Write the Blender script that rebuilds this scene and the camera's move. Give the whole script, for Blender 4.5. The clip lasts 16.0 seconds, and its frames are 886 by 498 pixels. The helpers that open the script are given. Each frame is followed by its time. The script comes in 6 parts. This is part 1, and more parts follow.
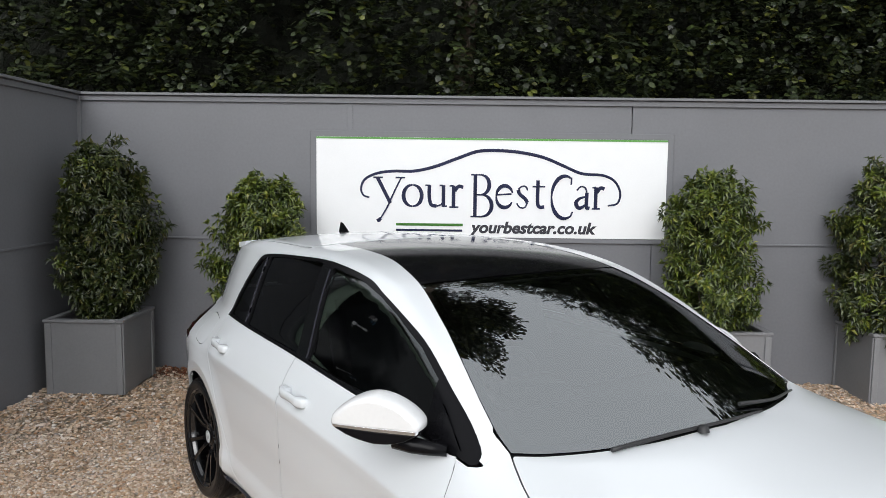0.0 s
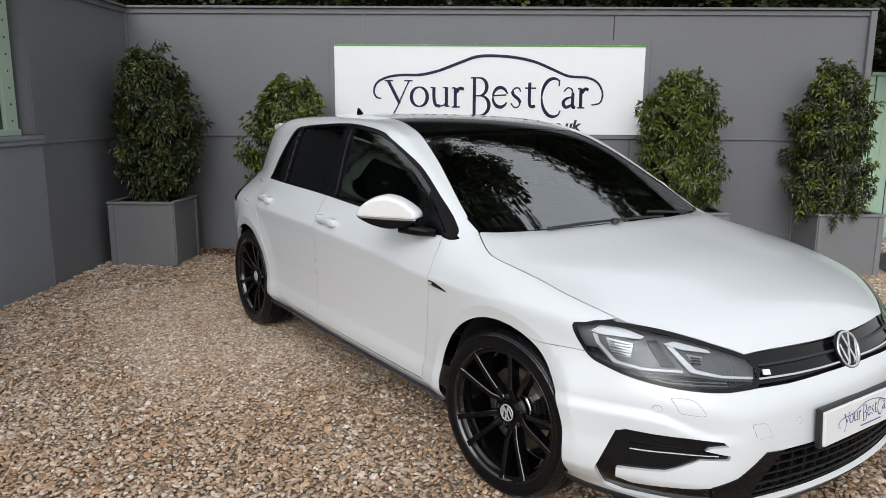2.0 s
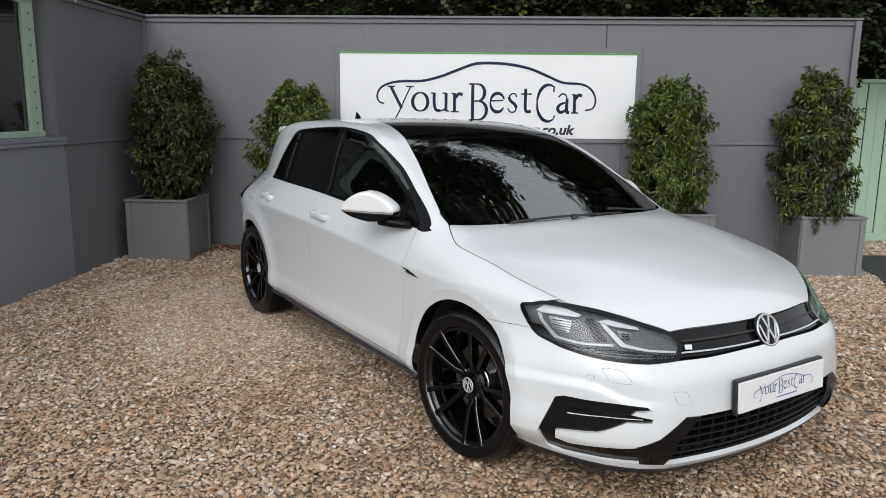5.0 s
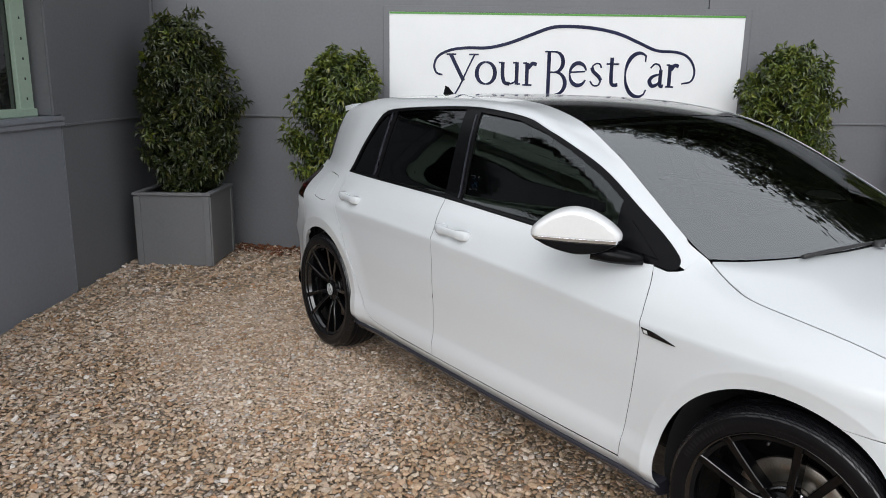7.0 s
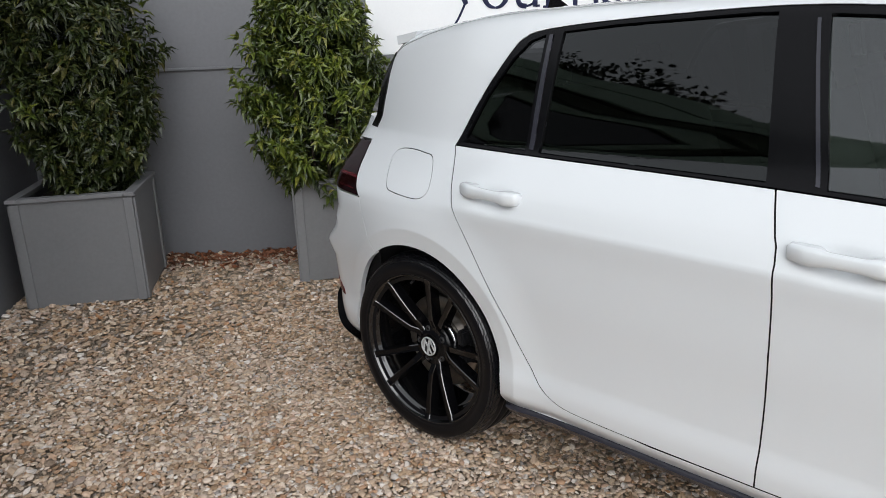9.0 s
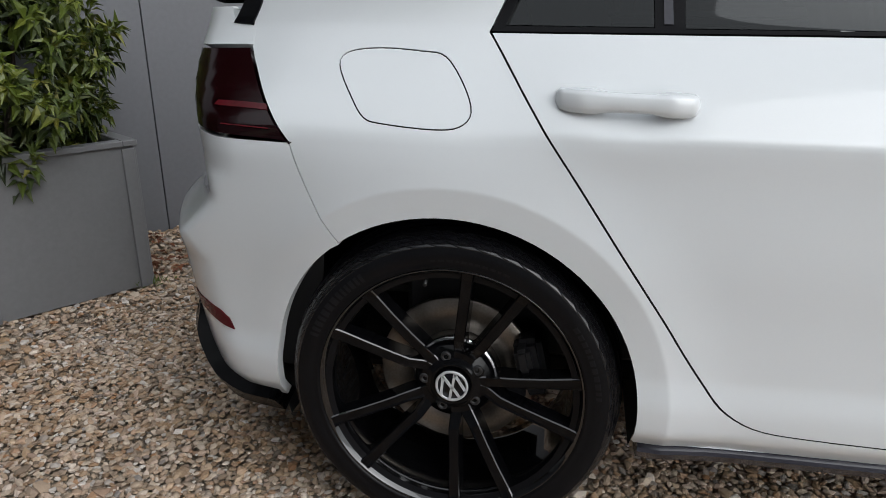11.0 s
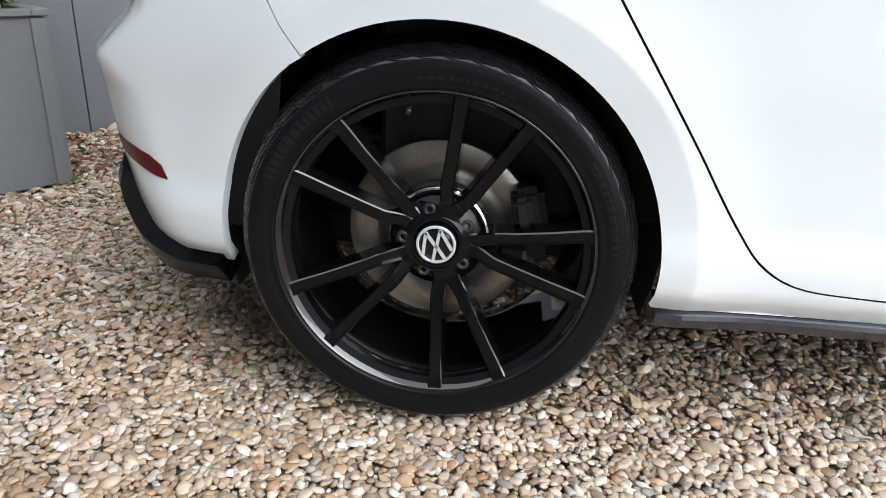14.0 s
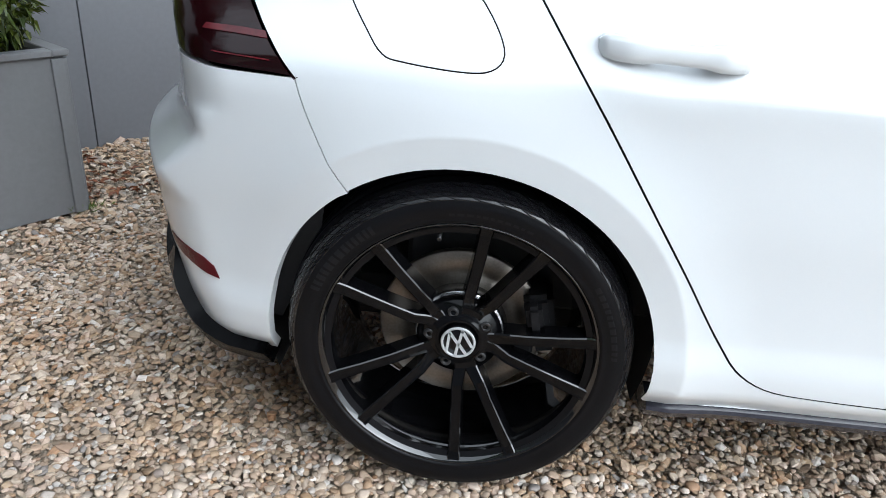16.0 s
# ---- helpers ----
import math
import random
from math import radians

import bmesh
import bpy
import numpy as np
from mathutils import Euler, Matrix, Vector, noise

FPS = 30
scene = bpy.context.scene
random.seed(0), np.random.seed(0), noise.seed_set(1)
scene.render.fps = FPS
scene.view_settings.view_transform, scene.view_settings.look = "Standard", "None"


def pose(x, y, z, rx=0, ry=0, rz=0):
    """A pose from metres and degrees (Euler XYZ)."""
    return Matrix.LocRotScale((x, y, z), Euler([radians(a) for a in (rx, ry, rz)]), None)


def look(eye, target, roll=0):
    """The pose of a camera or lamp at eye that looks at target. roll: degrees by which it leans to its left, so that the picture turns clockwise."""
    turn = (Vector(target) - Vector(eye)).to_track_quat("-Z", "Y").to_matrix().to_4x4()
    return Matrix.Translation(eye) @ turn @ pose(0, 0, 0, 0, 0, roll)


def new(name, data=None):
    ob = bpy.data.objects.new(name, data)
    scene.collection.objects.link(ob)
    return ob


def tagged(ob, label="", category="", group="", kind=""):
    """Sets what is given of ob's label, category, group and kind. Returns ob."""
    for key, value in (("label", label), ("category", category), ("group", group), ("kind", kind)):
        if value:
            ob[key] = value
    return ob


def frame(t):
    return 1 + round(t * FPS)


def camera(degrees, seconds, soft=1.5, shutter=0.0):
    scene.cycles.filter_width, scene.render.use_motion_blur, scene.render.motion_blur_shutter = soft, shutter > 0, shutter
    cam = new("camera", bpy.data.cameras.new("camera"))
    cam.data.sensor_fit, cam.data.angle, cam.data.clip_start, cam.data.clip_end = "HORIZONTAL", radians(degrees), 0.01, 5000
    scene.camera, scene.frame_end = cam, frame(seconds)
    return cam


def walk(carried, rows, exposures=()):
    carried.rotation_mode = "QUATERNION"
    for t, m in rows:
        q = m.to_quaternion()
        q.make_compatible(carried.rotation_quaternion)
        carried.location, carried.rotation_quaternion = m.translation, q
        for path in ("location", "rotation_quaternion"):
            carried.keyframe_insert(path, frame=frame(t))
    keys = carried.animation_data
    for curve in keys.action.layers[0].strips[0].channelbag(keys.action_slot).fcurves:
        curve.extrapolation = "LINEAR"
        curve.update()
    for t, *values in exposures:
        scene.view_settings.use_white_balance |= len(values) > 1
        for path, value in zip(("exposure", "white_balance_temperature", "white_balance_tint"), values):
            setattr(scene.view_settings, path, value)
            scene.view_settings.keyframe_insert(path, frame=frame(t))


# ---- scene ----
# ---- camera ----
cam = camera(62.3, 16.0, soft=0.85)
PATH = [
    (0, (2.432, -1.972, 1.693), (0.803, -0.83, 1.493), 0.7),
    (0.5, (2.477, -2.071, 1.642), (0.85, -0.927, 1.438), 1.2),
    (1, (2.654, -2.292, 1.546), (1.058, -1.106, 1.338), 0.9),
    (1.5, (2.991, -2.372, 1.44), (1.359, -1.249, 1.166), -0.3),
    (2, (3.3, -2.457, 1.425), (1.673, -1.358, 1.044), 0.4),
    (2.5, (3.607, -2.539, 1.446), (2.0, -1.407, 1.076), 0.2),
    (3, (3.852, -2.5, 1.443), (2.217, -1.402, 1.094), 0.1),
    (3.5, (3.94, -2.475, 1.431), (2.273, -1.425, 1.087), 0.6),
    (3.7, (3.95, -2.468, 1.432), (2.274, -1.435, 1.081), 0.7),
    (6, (3.087, -2.527, 1.436), (1.444, -1.453, 1.05), 0.6),
    (6.5, (2.65, -2.565, 1.439), (0.99, -1.524, 1.038), 0.8),
    (7, (2.222, -2.543, 1.428), (0.621, -1.428, 0.987), 0.8),
    (7.5, (1.748, -2.546, 1.424), (0.163, -1.418, 0.96), 1.9),
    (8, (1.23, -2.502, 1.416), (-0.242, -1.268, 0.859), -2.8),
    (8.5, (0.755, -2.438, 1.433), (-0.673, -1.168, 0.845), -3.3),
    (8.7, (0.553, -2.42, 1.389), (-0.836, -1.104, 0.806), -2.8),
    (10.8, (-1.031, -2.083, 1.061), (-1.592, -0.275, 0.417), -0.6),
    (11, (-1.097, -2.065, 1.024), (-1.449, -0.205, 0.375), -0.4),
    (11.5, (-1.164, -1.999, 0.846), (-1.218, -0.115, 0.178), 0.5),
    (12, (-1.174, -1.954, 0.77), (-1.288, -0.08, 0.077), 1.0),
    (12.5, (-1.193, -1.945, 0.77), (-1.362, -0.085, 0.049), 1.3),
    (13, (-1.189, -1.946, 0.765), (-1.364, -0.091, 0.032), 1.6),
    (13.5, (-1.195, -1.935, 0.76), (-1.373, -0.086, 0.013), 1.9),
    (14, (-1.198, -1.917, 0.758), (-1.377, -0.074, -0.005), 2.1),
    (14.5, (-1.202, -1.907, 0.764), (-1.378, -0.065, 0.001), 2.2),
    (15, (-1.209, -1.901, 0.769), (-1.383, -0.063, -0.006), 2.2),
    (15.5, (-1.214, -1.91, 0.8), (-1.382, -0.073, 0.023), 2.5),
    (16, (-1.284, -1.982, 1.046), (-1.394, -0.176, 0.192), 3.7),
]
walk(cam, [(t, look(eye, target, roll)) for t, eye, target, roll in PATH], exposures=[(0, .27, 6450, 10), (1.5, .13, 6450, 10), (2, .02, 6450, 10), (3.5, -.08, 6450, 10), (6, .02, 6400, 10), (8.5, .2, 6400, 10), (8.7, .25, 6400, 10), (11, .10, 6350, 9), (11.5, .14, 6300, 9), (12, .5, 6250, 8), (12.5, .78, 6300, 9), (13.5, 1.03, 6150, 7), (14.5, 1.13, 6080, 7), (15.5, 1.16, 6000, 7), (16, .94, 5900, 6)])

# ---- daylight under a bright overcast sky ----
SUN_ELEVATION, SUN_TURN = radians(33), radians(138)
world = bpy.data.worlds.new("overcast_sky")
scene.world = world
world.use_nodes = True
wn, wl = world.node_tree.nodes, world.node_tree.links
sky = wn.new("ShaderNodeTexSky")
sky.sky_type, sky.sun_disc, sky.sun_elevation, sky.sun_rotation = "NISHITA", False, SUN_ELEVATION, SUN_TURN
sky.air_density, sky.dust_density, sky.ozone_density = 1.5, 6.0, 1.0
pale = wn.new("ShaderNodeHueSaturation")
pale.inputs["Saturation"].default_value = 0.12
wl.new(sky.outputs["Color"], pale.inputs["Color"])
# the cloud layer: an even grey-white veil over the clear sky's gradient
veil = wn.new("ShaderNodeMix")
veil.data_type = "RGBA"
veil.inputs[0].default_value = 0.72
veil.inputs[7].default_value = (5.75, 5.95, 6.2, 1)
wl.new(pale.outputs["Color"], veil.inputs[6])
wl.new(veil.outputs[2], wn["Background"].inputs["Color"])
wn["Background"].inputs["Strength"].default_value = 0.160

sun_data = bpy.data.lights.new("sun", "SUN")
sun_data.energy, sun_data.angle, sun_data.color = 1.15, radians(60), (0.98, 0.99, 1.0)
sun = new("sun", sun_data)
sun.matrix_world = look((math.sin(SUN_TURN) * math.cos(SUN_ELEVATION) * 20, math.cos(SUN_TURN) * math.cos(SUN_ELEVATION) * 20, math.sin(SUN_ELEVATION) * 20), (0, 0, 0))

# ---- materials ----
def surface(name, base, rough=0.6, metal=0.0, vary=0.12, scale=6.0, grain=90.0, bump=0.15, depth=0.004, coat=0.0, random_tint=0.0, island_tint=0.0, ramp=None, stretch=(1, 1, 1), spec=0.5, ior=1.5):
    """A principled surface with colour and roughness that vary at two scales, and a fine relief."""
    m = bpy.data.materials.new(name)
    m.use_nodes = True
    n, l = m.node_tree.nodes, m.node_tree.links
    b = n["Principled BSDF"]
    b.inputs["Roughness"].default_value, b.inputs["Metallic"].default_value = rough, metal
    b.inputs["Coat Weight"].default_value, b.inputs["Coat Roughness"].default_value = coat, 0.03
    b.inputs["Specular IOR Level"].default_value, b.inputs["IOR"].default_value = spec, ior
    co, mp = n.new("ShaderNodeTexCoord"), n.new("ShaderNodeMapping")
    mp.inputs["Scale"].default_value = stretch
    l.new(co.outputs["Object"], mp.inputs["Vector"])
    big, fine = n.new("ShaderNodeTexNoise"), n.new("ShaderNodeTexNoise")
    for t, s in ((big, scale), (fine, grain)):
        t.inputs["Scale"].default_value, t.inputs["Detail"].default_value = s, 5
        l.new(mp.outputs["Vector"], t.inputs["Vector"])
    add = n.new("ShaderNodeMath")
    add.operation = "ADD"
    l.new(big.outputs["Fac"], add.inputs[0])
    l.new(fine.outputs["Fac"], add.inputs[1])
    value = n.new("ShaderNodeMapRange")
    value.inputs["From Min"].default_value, value.inputs["From Max"].default_value = 0.6, 1.4
    value.inputs["To Min"].default_value, value.inputs["To Max"].default_value = 1 - vary, 1 + vary
    l.new(add.outputs[0], value.inputs["Value"])
    out = value.outputs["Result"]
    source = None
    if random_tint:
        source, amount = n.new("ShaderNodeObjectInfo").outputs["Random"], random_tint
    if island_tint:
        source, amount = n.new("ShaderNodeNewGeometry").outputs["Random Per Island"], island_tint
    if source and not ramp:
        r = n.new("ShaderNodeMapRange")
        r.inputs["To Min"].default_value, r.inputs["To Max"].default_value = 1 - amount, 1 + amount
        l.new(source, r.inputs["Value"])
        mul = n.new("ShaderNodeMath")
        mul.operation = "MULTIPLY"
        l.new(out, mul.inputs[0])
        l.new(r.outputs["Result"], mul.inputs[1])
        out = mul.outputs[0]
    tint = n.new("ShaderNodeVectorMath")
    tint.operation = "SCALE"
    if ramp:
        cr = n.new("ShaderNodeValToRGB")
        e = cr.color_ramp.elements
        while len(e) < len(ramp):
            e.new(0.5)
        for k, (p, c) in zip(e, ramp):
            k.position, k.color = p, (*c, 1)
        l.new(source, cr.inputs["Fac"])
        l.new(cr.outputs["Color"], tint.inputs[0])
    else:
        tint.inputs[0].default_value = base
    l.new(out, tint.inputs["Scale"])
    l.new(tint.outputs["Vector"], b.inputs["Base Color"])
    if bump:
        bp = n.new("ShaderNodeBump")
        bp.inputs["Strength"].default_value, bp.inputs["Distance"].default_value = bump, depth
        l.new(fine.outputs["Fac"], bp.inputs["Height"])
        l.new(bp.outputs["Normal"], b.inputs["Normal"])
    return m


def glass_like(name, tint, through_part, rough=0.02, ior=1.6):
    """Tinted car glass: a mirror-smooth face over a see-through tint."""
    m = bpy.data.materials.new(name)
    m.use_nodes = True
    n, l = m.node_tree.nodes, m.node_tree.links
    n.remove(n["Principled BSDF"])
    clear, gloss, mix, fres = n.new("ShaderNodeBsdfTransparent"), n.new("ShaderNodeBsdfGlossy"), n.new("ShaderNodeMixShader"), n.new("ShaderNodeFresnel")
    clear.inputs["Color"].default_value = (*[c * through_part for c in tint], 1)
    gloss.inputs["Color"].default_value = (.95, .985, 1, 1)
    gloss.inputs["Roughness"].default_value = rough
    fres.inputs["IOR"].default_value = ior
    l.new(fres.outputs["Fac"], mix.inputs["Fac"])
    l.new(clear.outputs[0], mix.inputs[1])
    l.new(gloss.outputs[0], mix.inputs[2])
    l.new(mix.outputs[0], n["Material Output"].inputs["Surface"])
    return m


PAINT = surface("white_car_paint", (.685, .71, .73), .30, vary=.012, scale=2, grain=400, bump=.0, coat=1.0)
BLACK_GLOSS = surface("black_gloss_trim", (.005, .005, .006), .10, vary=.1, bump=0, spec=.32)
BLACK_PLASTIC = surface("black_plastic", (.016, .016, .017), .5, vary=.15, grain=600, bump=.15, depth=.001)
SKIRT_GREY = surface("grey_side_skirt", (.030, .030, .040), .24, vary=.1, bump=.05)
INNER_BLACK = surface("wheel_liner", (.016, .016, .017), .9, bump=0)
RUBBER = surface("tyre_rubber", (.0050, .0050, .0060), .33, vary=.35, scale=14, grain=300, bump=.25, depth=.001, spec=.17)
TREAD_RUBBER = surface("polished_tread_rubber", (.006, .006, .0075), .24, vary=.5, scale=18, grain=260, bump=.3, depth=.001, spec=.62)
RIM = surface("black_alloy", (.003, .003, .0036), .10, vary=.1, bump=0, spec=.22)
# spokes' own lacquer with gloss raised, to brighten highlights on lip and bevels
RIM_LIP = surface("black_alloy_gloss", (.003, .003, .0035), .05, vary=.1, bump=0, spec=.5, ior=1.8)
BADGE_SILVER = surface("badge_silver", (.50, .51, .52), .3, .1, vary=.05, bump=0)
TRIM_BLACK = surface("black_window_trim", (.005, .005, .006), .22, vary=.15, bump=0, spec=.12)
DIFFUSER_BLACK = surface("diffuser_black", (.003, .003, .0035), .25, vary=.15, bump=0, spec=.04)
CHROME = surface("chrome", (.75, .76, .78), .10, 1.0, vary=.05, bump=0)
CAP_SILVER = surface("polished_silver_cap", (.84, .845, .85), .24, .18, vary=.03, bump=0)
SATIN = surface("satin_silver", (.84, .85, .86), .28, .30, vary=.04, bump=0)
DISC = surface("brake_disc_steel", (.30, .27, .235), .42, 1.0, vary=.25, scale=30, grain=200, bump=.15, depth=.0008)
CALIPER = surface("caliper_dark", (.010, .010, .011), .5, vary=.2, bump=.2, spec=.15)
WINDSCREEN = glass_like("windscreen_glass", (.80, .90, .88), .80, rough=.004, ior=3.35)
SIDE_GLASS = glass_like("side_glass", (.62, .68, .68), .62, ior=1.9)
PRIVACY_GLASS = glass_like("privacy_glass", (.2, .2, .22), .30, ior=1.5)
LAMP_GLASS = glass_like("lamp_cover", (.95, .96, .97), .96, ior=1.45)
LAMP_DARK = surface("lamp_housing", (.15, .155, .165), .4, vary=.25, scale=22, bump=0)
LAMP_SILVER = surface("lamp_reflector", (.42, .43, .45), .22, .9, vary=.2, scale=40, bump=0)
PLATE_BLUE = surface("plate_print_blue", (.07, .11, .34), .4, vary=.05, bump=0)
LAMP_RED = surface("red_lamp_lens", (.009, .0012, .002), .10, vary=.15, bump=0, spec=.35)
LAMP_RED_BRIGHT = surface("red_lamp_strip", (.075, .006, .010), .2, vary=.35, scale=25, bump=0)
REFLECTOR_RED = surface("red_reflector", (.080, .004, .008), .22, vary=.2, grain=500, bump=.3, depth=.001, spec=.25)
WHITE_STRIP = surface("lamp_light_guide", (.75, .76, .78), .2, vary=.05, bump=0)
SEAT_CLOTH = surface("dark_seat_cloth", (.03, .03, .033), .85, vary=.2, bump=.3)
TRIM_DARK = surface("dark_cabin_plastic", (.02, .02, .022), .6, vary=.15, bump=.2)
FENCE_GREY = surface("grey_fence_paint", (.150, .153, .165), .55, vary=.09, scale=1.6, grain=45, bump=.10, depth=.003)
PLANTER_GREY = surface("grey_planter_paint", (.182, .183, .190), .55, vary=.08, scale=3, grain=60, bump=.10, depth=.002, random_tint=.05)
SIGN_WHITE = surface("sign_board_white", (.78, .79, .80), .35, vary=.02, bump=0)
SIGN_BLUE = surface("sign_dark_blue", (.014, .021, .085), .4, vary=.05, bump=0)
SIGN_GREEN = surface("sign_green", (.09, .30, .05), .4, vary=.05, bump=0)
SIGN_BLACK = surface("sign_lettering_dark", (.02, .02, .03), .4, vary=.05, bump=0)
MINT = surface("mint_green_paint", (.36, .47, .37), .55, vary=.10, scale=3, grain=50, bump=.12, depth=.002, random_tint=.05)
MINT_METAL = surface("mint_sheet_metal", (.36, .50, .38), .5, vary=.08, scale=4, bump=.06, random_tint=.06)
DARK_GLASS = surface("dark_window_glass", (.012, .012, .014), .06, vary=.2, bump=0, coat=1.0)
ROOF_DARK = surface("dark_roof_felt", (.045, .045, .048), .85, vary=.2, bump=.4)
TARMAC = surface("tarmac", (.045, .045, .048), .85, vary=.25, scale=2, grain=220, bump=.6, depth=.006)
SOIL = surface("potting_soil", (.022, .016, .011), .95, vary=.4, scale=20, grain=120, bump=.8, depth=.01)
BARK = surface("bark", (.06, .045, .032), .9, vary=.3, scale=8, grain=60, bump=.6, depth=.01)
LEAF_TONES = [(0, (.018, .031, .005)), (.45, (.044, .066, .008)), (.8, (.074, .100, .012)), (1, (.12, .134, .02))]
OLD_LEAF_TONES = [(0, (.014, .023, .005)), (.45, (.029, .042, .008)), (.8, (.050, .064, .012)), (1, (.10, .09, .026))]
OLD_SHRUB_LEAF = surface("bronzed_shrub_leaf", (.05, .08, .02), .42, vary=.15, island_tint=.3, ramp=OLD_LEAF_TONES, bump=0)
YOUNG_TONES = [(0, (.055, .082, .010)), (.5, (.088, .118, .013)), (.85, (.125, .15, .018)), (1, (.18, .17, .03))]
YOUNG_LEAF = surface("young_shrub_leaf", (.1, .14, .02), .4, vary=.15, island_tint=.3, ramp=YOUNG_TONES, bump=0)
SHRUB_LEAF = surface("shrub_leaf", (.05, .1, .02), .42, vary=.15, island_tint=.3, ramp=LEAF_TONES, bump=0)
HEDGE_TONES = [(0, (.009, .014, .005)), (.5, (.017, .027, .007)), (.85, (.033, .047, .009)), (1, (.085, .094, .012))]
HEDGE_TONES = [(p, (r * .86, g * .86, b * .86)) for p, (r, g, b) in HEDGE_TONES]
HEDGE_LEAF = surface("hedge_leaf", (.04, .07, .02), .5, vary=.85, scale=1.7, grain=7, island_tint=.3, ramp=HEDGE_TONES, bump=0)
HEDGE_SHADE = surface("hedge_shade", (.010, .013, .007), .95, vary=.5, scale=5, grain=40, bump=.8, depth=.03)
STONE_TONES = [(0, (.20, .15, .105)), (.10, (.55, .425, .30)), (.20, (.31, .235, .17)), (.32, (.70, .60, .475)), (.42, (.44, .335, .235)), (.52, (.62, .48, .38)), (.62, (.80, .73, .63)), (.70, (.46, .275, .15)), (.78, (.27, .255, .24)), (.86, (.66, .54, .41)), (.93, (.50, .47, .43)), (1, (.86, .82, .76))]
STONE_TONES = [(p, (r * .905 + .032, g * .865 + .026, b * .86 + .020)) for p, (r, g, b) in STONE_TONES]
# darker, browner stone tones, mixed in patches and more towards the drive
BROWN_TONES = [(p, (r * .85, g * .76, b * .645)) for p, (r, g, b) in STONE_TONES]
BROWN_STONE = surface("brown_flint_gravel", (.4, .33, .25), .5, vary=.16, scale=60, grain=500, bump=.2, depth=.001, island_tint=.3, ramp=BROWN_TONES)
STONE = surface("flint_gravel", (.4, .33, .25), .6, vary=.16, scale=60, grain=500, bump=.2, depth=.001, island_tint=.2, ramp=STONE_TONES)
STONE_PIECE = surface("flint_stone", (.4, .33, .25), .6, vary=.16, scale=3, grain=9, bump=.2, depth=.05, random_tint=.2, ramp=STONE_TONES)
BED = surface("gravel_bed", (.38, .31, .24), .9, vary=.45, scale=35, grain=160, bump=1.0, depth=.02)
MOSS = surface("moss", (.13, .19, .035), .8, vary=.3, island_tint=.3, bump=0)
DEAD_LEAF = surface("fallen_leaf", (.17, .06, .025), .7, vary=.3, island_tint=.4, bump=0)

# ---- car body: one smooth solid, on which every panel is cut ----
def spline(knots):
    """A smooth curve through (x, y) knots, without overshoot."""
    k = np.array(sorted(knots), float)
    x, y = k[:, 0], k[:, 1]
    h, m = np.diff(x), np.diff(y) / np.diff(x)
    d = np.zeros_like(x)
    d[0], d[-1] = m[0], m[-1]
    for i in range(1, len(x) - 1):
        if m[i - 1] * m[i] > 0:
            w1, w2 = 2 * h[i] + h[i - 1], h[i] + 2 * h[i - 1]
            d[i] = (w1 + w2) / (w1 / m[i - 1] + w2 / m[i])

    def value(q):
        q = np.asarray(q, float)
        i = np.clip(np.searchsorted(x, q) - 1, 0, len(h) - 1)
        t = np.clip((q - x[i]) / h[i], 0, 1)
        a, b = 2 * t**3 - 3 * t**2 + 1, t**3 - 2 * t**2 + t
        inside = a * y[i] + b * h[i] * d[i] + (1 - a) * y[i + 1] + (t**3 - t**2) * h[i] * d[i + 1]
        return inside + np.where(q < x[0], (q - x[0]) * d[0], 0) + np.where(q > x[-1], (q - x[-1]) * d[-1], 0)

    return value


def smooth(a, b, q):
    t = np.clip((np.asarray(q, float) - a) / (b - a), 0, 1)
    return t * t * (3 - 2 * t)


def soft_max(a, b, k):
    h = np.clip(0.5 + 0.5 * (a - b) / k, 0, 1)
    return b + (a - b) * h + k * h * (1 - h)


AXLE, HUB_Z = 1.315, 0.316
FLARES, FLARE_EDGE = ((-1.321, .317), (1.305, .316)), .403
half_width = spline([(-2.1, .70), (-1.9, .782), (-1.75, .822), (-1.634, .846), (-1.5, .866), (-1.315, .880), (-1.0, .888), (-.5, .893), (0, .895),
                     (.5, .891), (.9, .884), (1.315, .866), (1.573, .826), (1.74, .775), (1.9, .69), (2.05, .56)])
side_inset = spline([(.12, .13), (.17, .10), (.21, .072), (.25, .036), (.29, .012), (.33, .010), (.40, .019), (.5, .017), (.6, .010), (.72, .005), (.787, 0),
                     (.793, .0010), (.800, .0046), (.83, .020), (.87, .042), (.92, .072), (.97, .106), (1.0, .124), (1.1, .160), (1.2, .198), (1.3, .242), (1.4, .30), (1.46, .36)])
plain_inset = spline([(.12, .13), (.17, .10), (.21, .072), (.25, .036), (.29, .012), (.33, .010), (.40, .019), (.5, .017), (.6, .010), (.70, .006), (.76, .004), (.81, .010), (.86, .032), (.92, .072), (.97, .106), (1.0, .124), (1.1, .160), (1.2, .198), (1.3, .242), (1.4, .30), (1.46, .36)])
crease_rise = spline([(-1.2, .036), (-.9, .033), (-.3, .024), (.4, -.005), (.85, -.033), (1.1, -.036), (1.4, -.03)])
cabin_taper = spline([(-2, .13), (-1.6, .075), (-1.28, .035), (-.8, .010), (0, 0), (.5, .008), (.86, .03), (.94, .045), (1.2, .06), (1.6, .06)])
